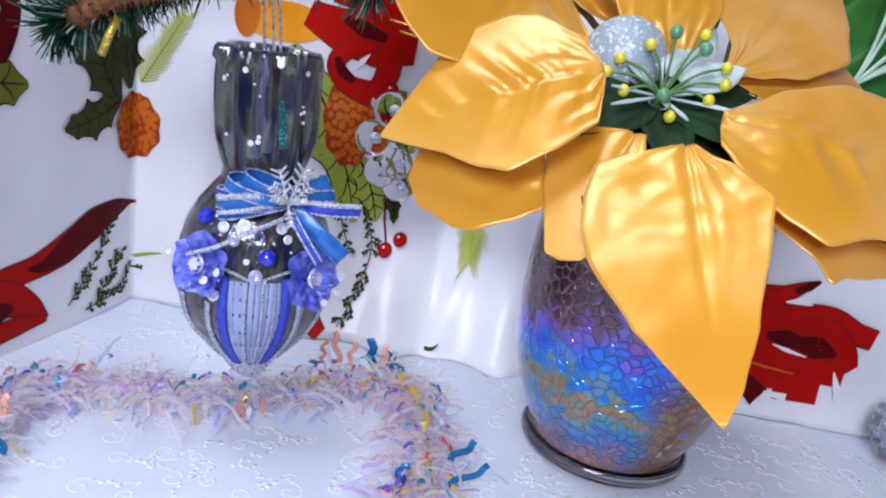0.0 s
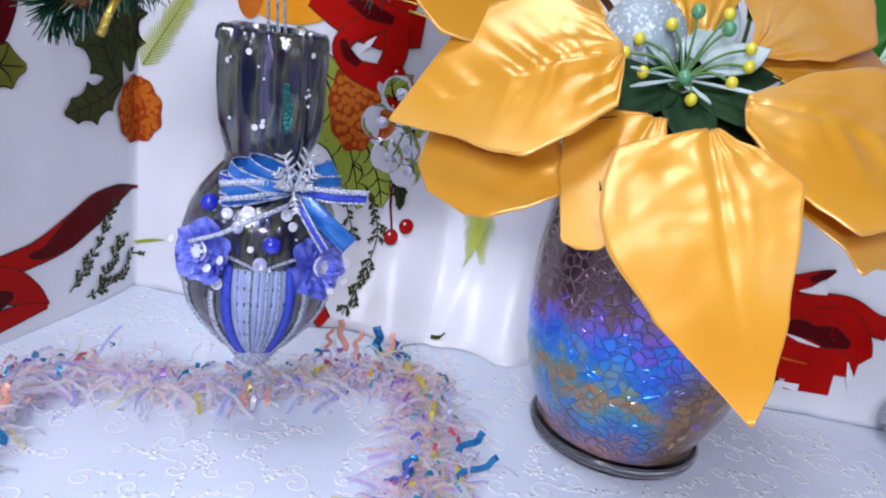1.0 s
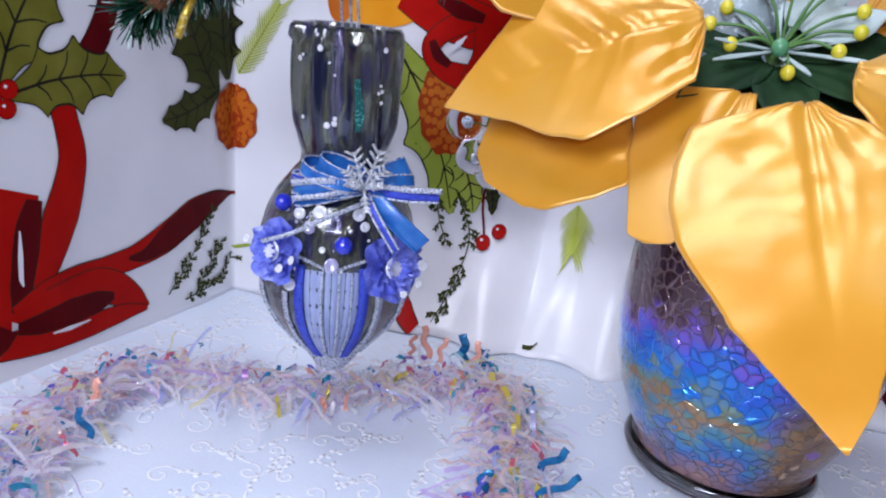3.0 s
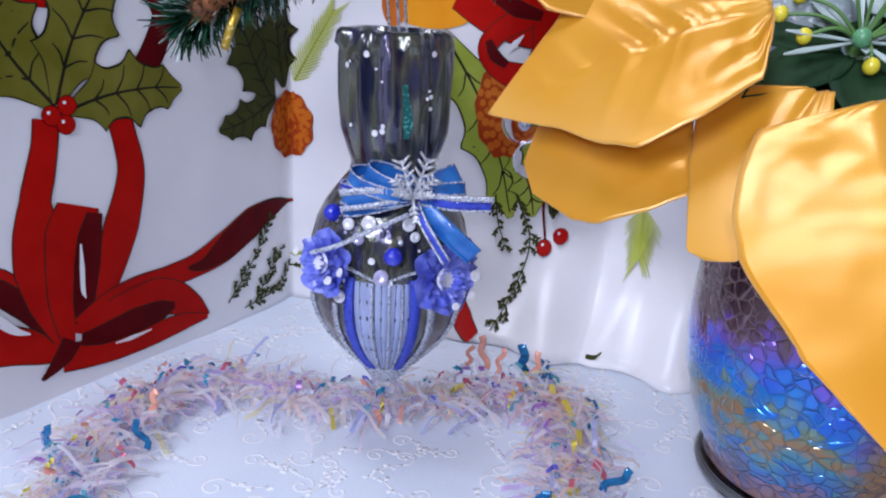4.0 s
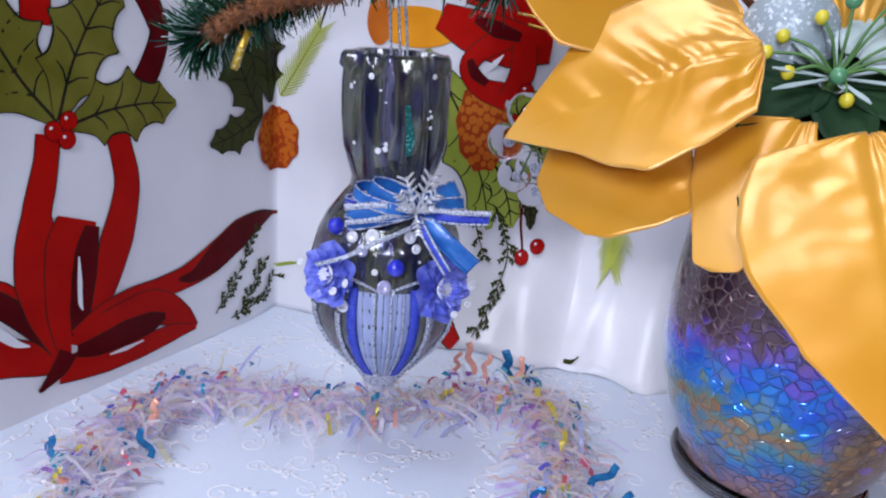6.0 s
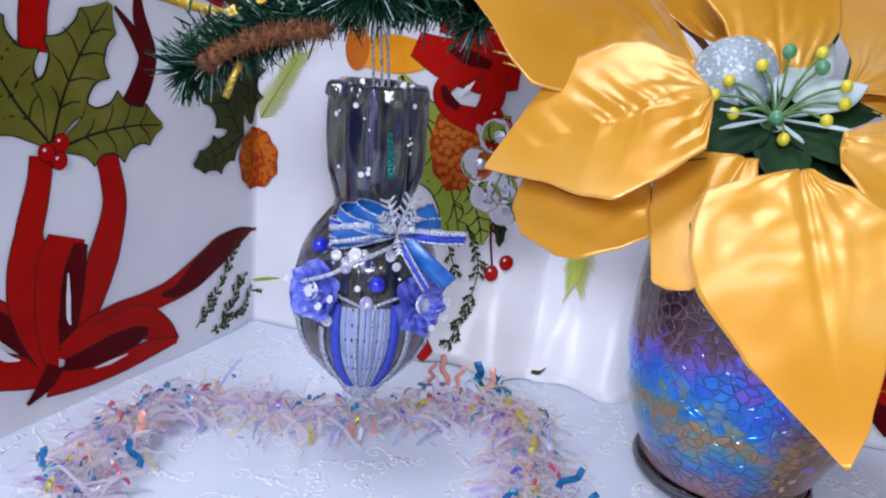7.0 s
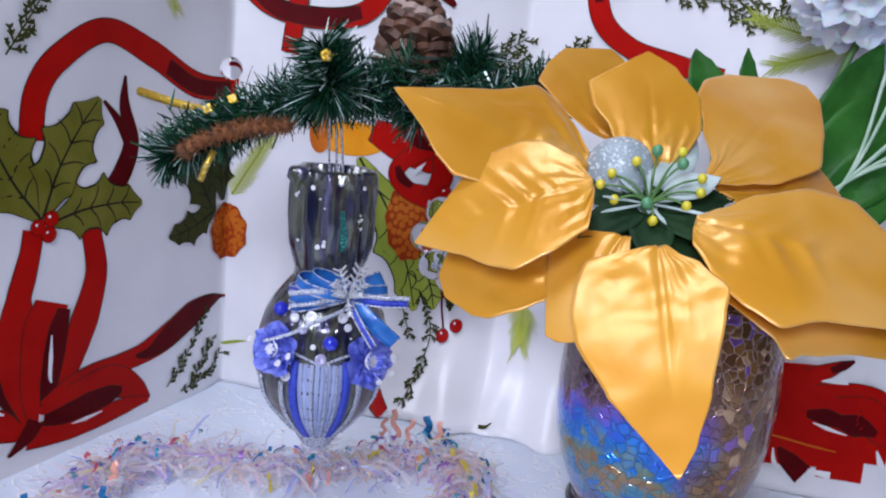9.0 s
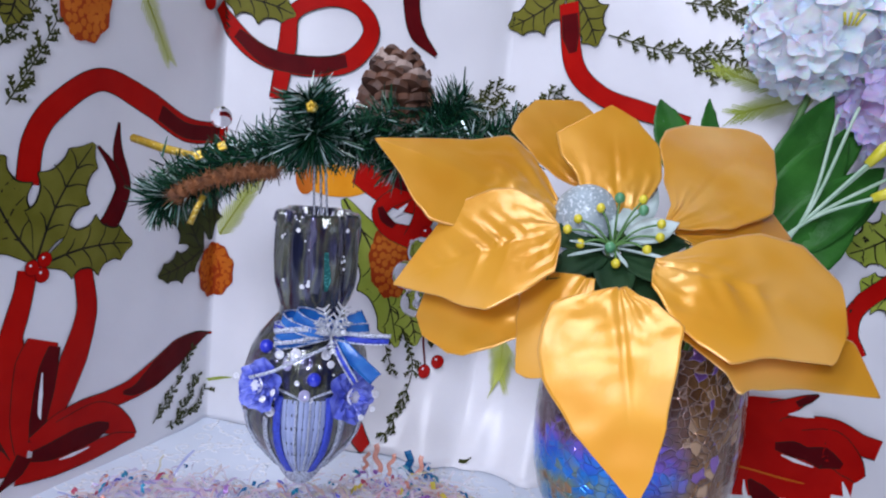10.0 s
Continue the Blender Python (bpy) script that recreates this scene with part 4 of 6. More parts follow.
def across(x, z, out=0.002):
    """The skin at x metres to the side of the axis as seen from the room."""
    r = body_radius(z)
    return math.degrees(math.asin(max(-0.97, min(0.97, x / r)))), z, out


ornament = thing("hanging_ornament", (AX, AY, 0.036), "smoky glass ornament with blue bow and roses, hanging on silver strings", "ornament")


def flutes(a, z):
    k = max(0.0, min(1.0, (z - 0.172) / 0.02))
    return 1 + k * (0.060 * math.sin(5 * a + 0.8) + 0.045 * math.sin(11 * a + z * 40) + 0.020 * math.sin(23 * a)) + (k * (0.05 * math.sin(7 * a) + 0.05 * math.sin(13 * a + 1)) if z > 0.236 else 0)


fine = []
for (r0, za), (r1, zb) in zip(PROFILE, PROFILE[1:]):
    for k in range(4):
        fine.append((r0 + (r1 - r0) * k / 4, za + (zb - za) * k / 4))
fine.append(PROFILE[-1])
rim = [(0.0278, 0.2430), (0.0262, 0.2455), (0.0235, 0.2450), (0.0210, 0.2405), (0.0160, 0.2380), (0.0001, 0.2370)]
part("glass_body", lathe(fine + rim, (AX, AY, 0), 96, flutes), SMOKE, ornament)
part("tip_cap", lathe([(0.0002, 0.0335), (0.0058, 0.0345), (0.0105, 0.038), (0.0148, 0.0445), (0.0172, 0.0490), (0.0180, 0.0505), (0.0172, 0.0515)], (AX, AY, 0), 40,
                      lambda a, z: 1 + 0.03 * math.sin(12 * a)), SILVER, ornament, "silver ribbed tip cap")
for th, mt, w, zt, nm in ((-23, BLUE_BRAID, 0.0060, 0.120, "blue_braid"), (24, BLUE_BRAID, 0.0060, 0.120, "blue_braid"), (-36, SILVER, 0.0038, 0.102, "silver_braid"),
                          (38, SILVER, 0.0048, 0.104, "silver_braid"), (-66, SILVER, 0.0040, 0.100, "silver_braid"), (66, SILVER, 0.0050, 0.104, "silver_braid"),
                          (-6, SILVER, 0.0014, 0.118, "silver_cord"), (6, SILVER, 0.0014, 0.118, "silver_cord"), (15, SILVER, 0.0010, 0.118, "silver_cord"),
                          (100, BLUE_BRAID, 0.006, 0.11, "blue_braid"), (-100, BLUE_BRAID, 0.006, 0.11, "blue_braid"),
                          (140, SILVER, 0.005, 0.11, "silver_braid"), (-140, SILVER, 0.005, 0.11, "silver_braid"), (180, BLUE_BRAID, 0.006, 0.11, "blue_braid")):
    nn = 56
    zs = [0.0505 + (zt - 0.0505) * i / nn for i in range(nn + 1)]
    bow_out = [th * (1 - 0.10 * ((z - 0.0505) / (zt - 0.0505)) ** 2) for z in zs]
    part(nm, band([on_body(b, z, 0.0004) for b, z in zip(bow_out, zs)], lambda i, b=bow_out: out_dir(b[i]), w, 0.0010, 0.0009), mt, ornament)
part("organza_panel", grid(lambda a, b: on_body(-22 + 45 * a, 0.051 + 0.067 * b, 0.0003 + 0.0004 * math.sin(a * 60)), 40, 20), PALE_GAUZE, ornament, "pale blue organza panel")


def rose(center_theta, z, r, seed):
    """A gathered organza rose: rings of ruffled petals round a sequin."""
    g = random.Random(seed)
    c = on_body(center_theta, z, 0.003)
    n = (out_dir(center_theta) + Vector((0, 0, 0.25))).normalized()
    m = frame_matrix(c, n, (0, 0, 1))
    top = None
    for ring in range(4):
        rr = r * (1.0 - 0.22 * ring)
        k, ph = 5 + ring % 2, g.uniform(0, 6.28)

        def ruffle(a, b, rr=rr, k=k, ph=ph, ring=ring):
            ang = math.tau * a
            q = rr * (0.25 + 0.75 * b) * (1 + 0.08 * math.sin(k * ang + ph))
            h = 0.0015 * ring + 0.006 * b * b * (0.5 + 0.15 * ring) + 0.0016 * b * math.sin(2 * k * ang + ph * 2) + 0.0005 * b * math.sin(17 * ang + ph)
            return m @ Vector((q * math.cos(ang), q * math.sin(ang), h))
        ob = part("rose_petals", grid(ruffle, 72, 6), BLUE_GAUZE, ornament, "ruffled blue organza rose")
    part("sequin", disc(m @ Vector((0, 0, 0.0055)), n, r * 0.32, 0.0006), SEQUIN, ornament)
    for i in range(4):
        a = g.uniform(0, 6.28)
        q = r * g.uniform(0.55, 1.05)
        part("sequin", disc(m @ Vector((q * math.cos(a), q * math.sin(a), 0.0065)), n + Vector((g.uniform(-.4, .4), 0, g.uniform(-.4, .4))), r * g.uniform(0.10, 0.17), 0.0004), SEQUIN, ornament)


rose(*across(-0.028, 0.125)[:2], 0.0180, 3)
rose(*across(0.029, 0.120)[:2], 0.0190, 5)
rose(-140, 0.11, 0.016, 8)
rose(130, 0.11, 0.016, 9)


def bead_on(x, z, r, mat_, nm="bead", out=0.0):
    th, zz, _ = across(x, z)
    return part(nm, ball(on_body(th, zz, r * 0.6 + out), r, 14, 9), mat_, ornament)


bead_on(0.0055, 0.1335, 0.0050, BLUE_BEAD)
bead_on(-0.027, 0.150, 0.0050, BLUE_BEAD)
bead_on(-0.019, 0.151, 0.0030, BLUE_BEAD)
g = random.Random(21)
for i in range(16):
    x = g.uniform(-0.030, 0.030)
    z = g.uniform(0.116, 0.154)
    if abs(x) > 0.02 and z < 0.13:
        continue
    th, zz, _ = across(x, z)
    part("sequin", disc(on_body(th, zz, 0.001), out_dir(th) + Vector((g.uniform(-.5, .5), 0, g.uniform(-.2, .6))), g.uniform(0.0008, 0.0019), 0.0005),
         SEQUIN if g.random() < 0.6 else LILAC_SEQUIN, ornament)
for x, z, r in ((-0.0075, 0.149, 0.0040), (0.012, 0.149, 0.0036), (-0.0125, 0.141, 0.0034), (0.0, 0.1225, 0.0040), (0.0155, 0.143, 0.0028), (-0.034, 0.1125, 0.0034), (-0.0215, 0.108, 0.0036), (-0.018, 0.147, 0.0034)):
    th, zz, _ = across(x, z)
    part("sequin", disc(on_body(th, zz, 0.0025), out_dir(th) + Vector((0.1, 0, 0.25)), r, 0.0006), LILAC_SEQUIN if z == 0.1225 or z == 0.141 else SEQUIN, ornament)
for i in range(22):
    th, z = g.uniform(-85, 60), g.uniform(0.180, 0.236)
    part("paint_dot", disc(on_body(th, z, 0.0006), out_dir(th), g.uniform(0.0006, 0.0019), 0.0004, 10), SEQUIN, ornament)
part("glitter_patch", grid(lambda a, b: on_body(9 + 11 * a + 3 * math.sin(b * 5), 0.192 + 0.028 * b, 0.0016), 6, 10), GREEN_GLITTER, ornament, "teal glitter patch")
lace = []
for i in range(60):
    th = -60 + 120 * i / 59
    z = 0.118 + 0.007 * abs(math.sin(radians(th) * 3))
    lace.append(ball(on_body(th, z, 0.0014), 0.0011, 6, 4))
part("bead_string", joined(*lace), SILVER, ornament, "string of tiny silver beads")

# bow round the neck
KNOT = on_body(23, 0.166, 0.012)
RIGHT = Vector((0.944, 0.33, 0))
FRONT = Vector((0.33, -0.944, 0))


def bow_pt(x, z, out):
    """x to the side of the knot, z above it, out towards the room."""
    return KNOT + RIGHT * x + FRONT * out + Vector((0, 0, z))


def bow_loop(tip, width, fat, mat_, nm):
    tx, tz = tip
    d = Vector((tx, tz, 0)).normalized()
    s = Vector((-d.y, d.x, 0))
    n = math.hypot(tx, tz)
    pts = []
    for i in range(29):
        a = math.pi * (i / 28) * 2
        f = (1 - math.cos(a)) / 2
        pts.append(bow_pt(d.x * n * f + s.x * fat * 0.35 * math.sin(a), d.y * n * f + s.y * fat * 0.35 * math.sin(a), 0.001 + fat * math.sin(a)))
    wide = (RIGHT * s.x + Vector((0, 0, s.y))).normalized()
    verts, faces = [], []
    for i, q in enumerate(pts):
        for a in (-0.5, -0.36, 0.36, 0.5):
            verts.append(q + wide * (a * width) + FRONT * (0.0006 if abs(a) > 0.4 else 0))
    faces = [(4 * i + k, 4 * i + k + 1, 4 * i + 5 + k, 4 * i + 4 + k) for i in range(28) for k in range(3)]
    ob = part(nm, (verts, faces), mat_, ornament)
    m_ = ob.modifiers.new("thickness", "SOLIDIFY")
    m_.thickness = 0.0004
    for sg in (-1, 1):
        part("silver_edging", tube([q + wide * (sg * 0.46 * width) + FRONT * 0.0008 for q in pts], 0.0006, 6, lambda f: 0.75 + 0.4 * math.sin(f * 110)), SILVER, ornament)


def bow_tail(pts, width, mat_, nm, rib=0.0005, edge=None):
    c = curve([bow_pt(*p) for p in pts], 16)
    part(nm, band(c, lambda i: FRONT, width, 0.0006, rib), mat_, ornament)
    if edge:
        for sg in (-1, 1):
            up = []
            for i, q in enumerate(c):
                d = (c[min(i + 1, len(c) - 1)] - c[max(i - 1, 0)]).normalized()
                up.append(q + d.cross(FRONT).normalized() * (sg * width * 0.44) + FRONT * 0.0011)
            part("silver_edging", tube(up, 0.0007, 6), edge, ornament)


bow_loop((-0.026, 0.009), 0.013, 0.006, BLUE_SATIN, "ribbon_loop")
bow_loop((0.022, 0.012), 0.011, 0.005, BLUE_SATIN, "ribbon_loop")
bow_loop((-0.038, -0.003), 0.009, 0.006, BLUE_SATIN, "ribbon_loop")
bow_loop((-0.034, 0.008), 0.007, 0.008, BLUE_SATIN, "ribbon_loop")
bow_loop((0.026, 0.004), 0.007, 0.007, BLUE_SATIN, "ribbon_loop")
bow_loop((-0.039, 0.001), 0.006, 0.004, BLUE_BRAID, "ribbon_loop")
bow_loop((-0.038, -0.011), 0.008, 0.004, BLUE_SATIN, "ribbon_loop")
bow_tail([(0.0, 0.0, 0.004), (-0.020, 0.002, 0.009), (-0.039, -0.002, 0.004)], 0.0038, SILVER, "ribbon_tail")
bow_tail([(0.0, -0.001, 0.004), (-0.022, -0.006, 0.010), (-0.038, -0.010, 0.006)], 0.0030, SILVER, "ribbon_tail")
bow_tail([(0.002, -0.002, 0.005), (0.020, -0.002, 0.012), (0.040, -0.002, 0.010)], 0.0060, BLUE_BRAID, "ribbon_tail", 0.0003, SILVER)
bow_tail([(0.002, 0.001, 0.007), (0.022, 0.002, 0.014), (0.041, 0.002, 0.0125)], 0.0032, SILVER, "ribbon_tail", 0.0008)
bow_tail([(0.003, -0.004, 0.006), (0.016, -0.014, 0.014), (0.033, -0.028, 0.016)], 0.0105, BLUE_SATIN, "ribbon_tail", 0.0, BLUE_SATIN)
bow_tail([(0.001, -0.004, 0.008), (0.008, -0.014, 0.018), (0.019, -0.030, 0.021)], 0.0042, BLUE_BRAID, "ribbon_tail", 0.0004, SILVER)
bow_tail([(-0.002, -0.010, 0.008), (-0.020, -0.017, 0.016), (-0.037, -0.026, 0.017), (-0.053, -0.034, 0.010)], 0.0026, SILVER, "ribbon_tail", 0.0008)
frost = []
for ang, ln in ((72, 0.023), (108, 0.021), (48, 0.016), (134, 0.014), (-80, 0.012), (20, 0.010), (160, 0.010)):
    d = RIGHT * math.cos(radians(ang)) + Vector((0, 0, math.sin(radians(ang))))
    s = d.cross(FRONT)
    stem_pts = [KNOT + FRONT * (0.012 + 0.004 * f) + d * (ln * f) for f in (0, 0.33, 0.66, 1)]
    frost.append(tube(stem_pts, 0.0011, 6, lambda f: 1 - 0.5 * f))
    for f in (0.35, 0.55, 0.75, 0.92):
        for sg in (-1, 1):
            p = stem_pts[0] + (stem_pts[-1] - stem_pts[0]) * f
            frost.append(tube([p, p + (d * 0.7 + s * sg).normalized() * (ln * 0.26)], 0.0010, 5, lambda q: 1 - 0.4 * q))
part("frosted_sprig", joined(*frost), SILVER_GLITTER, ornament, "silver glittered sprig in the bow")
for dx in (-0.0045, 0.0005, 0.0045):
    c = Vector((AX, AY - 0.004, 0.232)) + RIGHT * (dx + 0.003)
    top_at = Vector((-0.046, 0.456, 0.300)) + RIGHT * (dx * 0.5)
    part("hanging_string", tube(curve([c, c + (top_at - c) * 0.5 + RIGHT * dx * 0.2, top_at], 10), 0.0008, 8), SILVER, ornament, "shiny silver hanging string")

# ---- the pine branch above ----
branch = thing("pine_branch", (-0.05, 0.445, 0.31), "dark green tinsel pine branch with a fuzzy brown twig", "pine branch")
NEEDLES = []


def needle_strip(p, d, ln, w, bend):
    s = d.cross(Vector((rng.uniform(-1, 1), rng.uniform(-1, 1), rng.uniform(-1, 1)))).normalized()
    b = d.cross(s)
    q1, q2 = p + d * ln * 0.5 + b * bend * 0.3, p + d * ln + b * bend
    return [p - s * w / 2, p + s * w / 2, q1 + s * w / 2, q1 - s * w / 2, q2 + s * w * 0.2, q2 - s * w * 0.2], [(0, 1, 2, 3), (3, 2, 4, 5)]


def tinsel_stem(pts, count, ln, sweep=0.35, w=0.0014, flat=1.0):
    c = curve(pts, 24)
    for k in range(count):
        f = rng.random() * (len(c) - 1.001)
        i = int(f)
        p = c[i] + (c[i + 1] - c[i]) * (f - i)
        d = (c[i + 1] - c[i]).normalized()
        v = Vector((rng.gauss(0, 1), rng.gauss(0, 1) * flat, rng.gauss(0, 1))).normalized()
        v = (v - d * v.dot(d)).normalized()
        NEEDLES.append(needle_strip(p, (v + d * rng.uniform(0.1, 2 * sweep)).normalized(), ln * rng.uniform(0.6, 1.1), w * rng.uniform(0.7, 1.3), rng.uniform(-0.004, 0.004)))
    return c


BD = Vector((0.006, 0.0, -0.014))


def set_back(p):
    """The far half of the branch runs behind the flower."""
    p = Vector(p)
    k = max(0.0, min(1.0, (p.x + 0.035) / 0.045))
    return Vector((p.x + (p.x - 0.124) * 0.10 * k, p.y + 0.046 * k, p.z + (p.z - 0.30) * 0.10 * k))



stems = [
    [(-0.02, 0.440, 0.312), (-0.06, 0.438, 0.306), (-0.10, 0.434, 0.290), (-0.138, 0.430, 0.267), (-0.157, 0.428, 0.257)],
    [(-0.10, 0.436, 0.292), (-0.12, 0.450, 0.285), (-0.134, 0.455, 0.277)],
    [(0.09, 0.470, 0.312), (0.05, 0.455, 0.316), (0.01, 0.445, 0.316), (-0.03, 0.440, 0.313)],
    [(0.03, 0.45, 0.318), (0.035, 0.455, 0.335), (0.045, 0.46, 0.345)],
    [(-0.035, 0.440, 0.313), (-0.045, 0.430, 0.325), (-0.050, 0.425, 0.338)],
    [(0.05, 0.455, 0.316), (0.07, 0.455, 0.322), (0.085, 0.455, 0.328)],
    [(0.00, 0.445, 0.316), (0.005, 0.440, 0.308), (0.012, 0.436, 0.300)],
    [(0.09, 0.50, 0.312), (0.075, 0.515, 0.270), (0.07, 0.52, 0.235)],
]
for pts, cnt, ln in zip(stems, (2000, 650, 2100, 450, 700, 400, 350, 200), (0.023, 0.022, 0.026, 0.025, 0.025, 0.023, 0.025, 0.020)):
    c = tinsel_stem([set_back(Vector(p) + BD) for p in pts], cnt, ln)
    part("wire", tube(c, 0.0012, 6), DARK_LEAF, branch)
for k in range(420):
    v = Vector((rng.gauss(0, 1), rng.gauss(0, 0.7) - 0.7, rng.gauss(0, 1) - 0.45)).normalized()
    NEEDLES.append(needle_strip(Vector((-0.040, 0.432, 0.301)), v, rng.uniform(0.018, 0.036), 0.0013, rng.uniform(-0.004, 0.004)))
for k in range(1700):
    f = rng.random()
    p = set_back(Vector((-0.150 + 0.235 * f, 0.436 + rng.gauss(0, 0.006), 0.254 + 0.05 * min(1, f * 2.1) + rng.gauss(0, 0.007))))
    v = Vector((rng.gauss(0, 1), rng.gauss(0, 1), rng.gauss(0, 1))).normalized()
    NEEDLES.append(needle_strip(p, v, rng.uniform(0.010, 0.020), 0.0014, rng.uniform(-0.003, 0.003)))
tagged(part("needles", joined(*NEEDLES), NEEDLE, branch, "dark green shiny tinsel needles", smooth=False), kind="stuff")
tw = curve([(-0.134, 0.418, 0.248), (-0.109, 0.415, 0.262), (-0.084, 0.416, 0.270), (-0.060, 0.420, 0.274)], 18)
part("twig", tube(tw, 0.0048, 10, lambda f: 0.75 + 0.35 * math.sin(f * 37) ** 2 - 0.35 * f), BARK, branch, "fuzzy brown twig")
FUZZ = []
for q in tw:
    for k in range(26):
        v = Vector((rng.gauss(0, 1), rng.gauss(0, 1), rng.gauss(0, 1))).normalized()
        FUZZ.append(needle_strip(q, v, rng.uniform(0.005, 0.009), 0.0007, 0.001))
tagged(part("twig_fuzz", joined(*FUZZ), BARK, branch, smooth=False), kind="stuff")
part("star_stud", disc((-0.036, 0.414, 0.318), (0.1, -1, 0.1), 0.0042, 0.002, 5), GOLD_GLITTER, branch, "small gold star")
for p in ((-0.119, 0.425, 0.278), (-0.102, 0.425, 0.286)):
    part("gold_foil", disc(p, (0.2, -1, 0.3), 0.004, 0.001, 4), GOLD_GLITTER, branch)
# the wire that carries the branch goes back to the paper's wall and down into the vase
hold = curve([(0.09, 0.514, 0.298), (0.13, 0.520, 0.29), (0.165, 0.520, 0.24), (0.19, 0.515, 0.14), (0.195, 0.515, 0.02)], 12)
part("stem", tube(hold, 0.0022, 8), BARK, branch)

stick = thing("glitter_stick", (-0.16, 0.452, 0.283), "gold glitter stick stuck in the pine branch", "decoration")
part("rod", tube([(-0.186, 0.450, 0.2835), (-0.162, 0.448, 0.279), (-0.138, 0.447, 0.276), (-0.10, 0.445, 0.282)], 0.0030, 10), GOLD_GLITTER, stick)
part("dangling_tip", tube([(-0.112, 0.422, 0.252), (-0.116, 0.420, 0.242), (-0.120, 0.420, 0.232)], 0.0022, 8), GOLD_GLITTER, stick)
drop = thing("clear_bead_pick", (-0.110, 0.44, 0.31), "clear glass bead on the pine branch", "bead")
part("bead", ball((-0.112, 0.440, 0.305), 0.0075), BEAD_GLASS, drop)

cone = thing("pine_cone", (-0.006, 0.500, 0.293), "brown pine cone with frosted tips on the branch", "pine cone")
CX, CY, CZ = -0.006, 0.500, 0.293
part("core", lathe([(0.001, 0.0), (0.010, 0.006), (0.012, 0.025), (0.008, 0.055), (0.001, 0.066)], (CX, CY, CZ), 16), CONE, cone)


def scale_mesh(mt):
    sh = [(-0.3, 0), (0.3, 0), (0.55, 0.45), (0.45, 0.85), (0.12, 1.02), (-0.12, 1.02), (-0.45, 0.85), (-0.55, 0.45)]
    v = [Vector((x * 0.013, y * 0.013, 0.0)) for x, y in sh] + [Vector((x * 0.012, y * 0.0135, 0.0022 + 0.0018 * y)) for x, y in sh]
    f = [tuple(range(7, -1, -1)), tuple(range(8, 16))] + [(i, (i + 1) % 8, 8 + (i + 1) % 8, 8 + i) for i in range(8)]
    return mesh_of("cone_scale", v, f, mt, False)


SC, SC2 = scale_mesh(CONE), scale_mesh(CONE_TIP)
for k in range(84):
    f = k / 84
    a = k * 2.39996
    r = 0.004 + 0.009 * math.sin(math.pi * (0.12 + 0.8 * f))
    d = Vector((math.cos(a), math.sin(a), 0.25 + 0.9 * f))
    zax = Vector((-math.cos(a) * 0.5, -math.sin(a) * 0.5, 1)).normalized()
    y = d.normalized()
    x = y.cross(zax).normalized()
    m = Matrix((x, y, x.cross(y))).transposed().to_4x4()
    placed("cone_scale", SC2 if k % 5 == 0 else SC, Matrix.Translation((CX + r * math.cos(a), CY + r * math.sin(a), CZ + 0.004 + 0.060 * f)) @ m @ pose(0, 0, 0, rng.uniform(-14, 14), rng.uniform(-16, 16), rng.uniform(-10, 10)) @ Matrix.Scale(0.85 + 0.55 * math.sin(math.pi * (0.1 + 0.85 * f)), 4), cone)
pineset = thing("needle_tuft", (0.04, 0.458, 0.31), "tuft of dark green tinsel needles beside the pine cone", "pine branch")
NEEDLES = []
tinsel_stem([(0.022, 0.495, 0.298), (0.036, 0.495, 0.314), (0.047, 0.495, 0.333)], 150, 0.02)
tinsel_stem([(-0.010, 0.465, 0.302), (-0.004, 0.460, 0.314), (0.004, 0.458, 0.324)], 70, 0.018)
tagged(part("needles", joined(*NEEDLES), NEEDLE, pineset, smooth=False), kind="stuff")
part("wire", tube(curve([(0.022, 0.495, 0.298), (0.036, 0.495, 0.314), (0.047, 0.495, 0.333)], 6), 0.001, 5), DARK_LEAF, pineset)

# ---- the crackle glass vase ----
VX, VY = 0.201, 0.527
vase = thing("crackle_vase", (VX, VY, 0), "round iridescent crackle glass vase with a clear foot, on the cloth", "vase")
VP = [(0.0560, 0.012), (0.0585, 0.020), (0.0640, 0.032), (0.0710, 0.048), (0.0762, 0.066), (0.0790, 0.088), (0.0795, 0.108), (0.0785, 0.130), (0.0768, 0.152), (0.0750, 0.172), (0.0745, 0.184)]
VP = [(r * 0.975, z) for r, z in VP]
vfine = []
for (r0, za), (r1, zb) in zip(VP, VP[1:]):
    for k in range(5):
        vfine.append((r0 + (r1 - r0) * k / 5, za + (zb - za) * k / 5))
vfine.append(VP[-1])
inner = [(r - 0.0035, z) for r, z in reversed(VP)] + [(0.001, 0.015)]
part("bowl", lathe(vfine + [(0.0710, 0.1862), (0.0694, 0.184)] + inner, (VX, VY, 0), 96), CRACKLE, vase)
part("foot", lathe([(0.001, 0.0015), (0.053, 0.0015), (0.0585, 0.0035), (0.0600, 0.0075), (0.0580, 0.0115), (0.0555, 0.0135), (0.050, 0.0118), (0.001, 0.0116)], (VX, VY, 0), 96),
     clear_glass("thick_foot_glass", (0.80, 0.82, 0.85), 0.04, 1.45), vase, "thick clear glass foot ring")

# ---- the gold poinsettia ----
FC = Vector((0.155, 0.40, 0.265))
FN = Vector((0, -0.5524, 0.8336))
FE = Vector((0, 0.8336, 0.5524))
FX = Vector((1, 0, 0))


def flat(a, b, h=0.0):
    return FC + FX * a + FE * b + FN * h


flower = thing("poinsettia", (VX, VY, 0.02), "large gold satin artificial poinsettia leaning out of the vase", "flower")


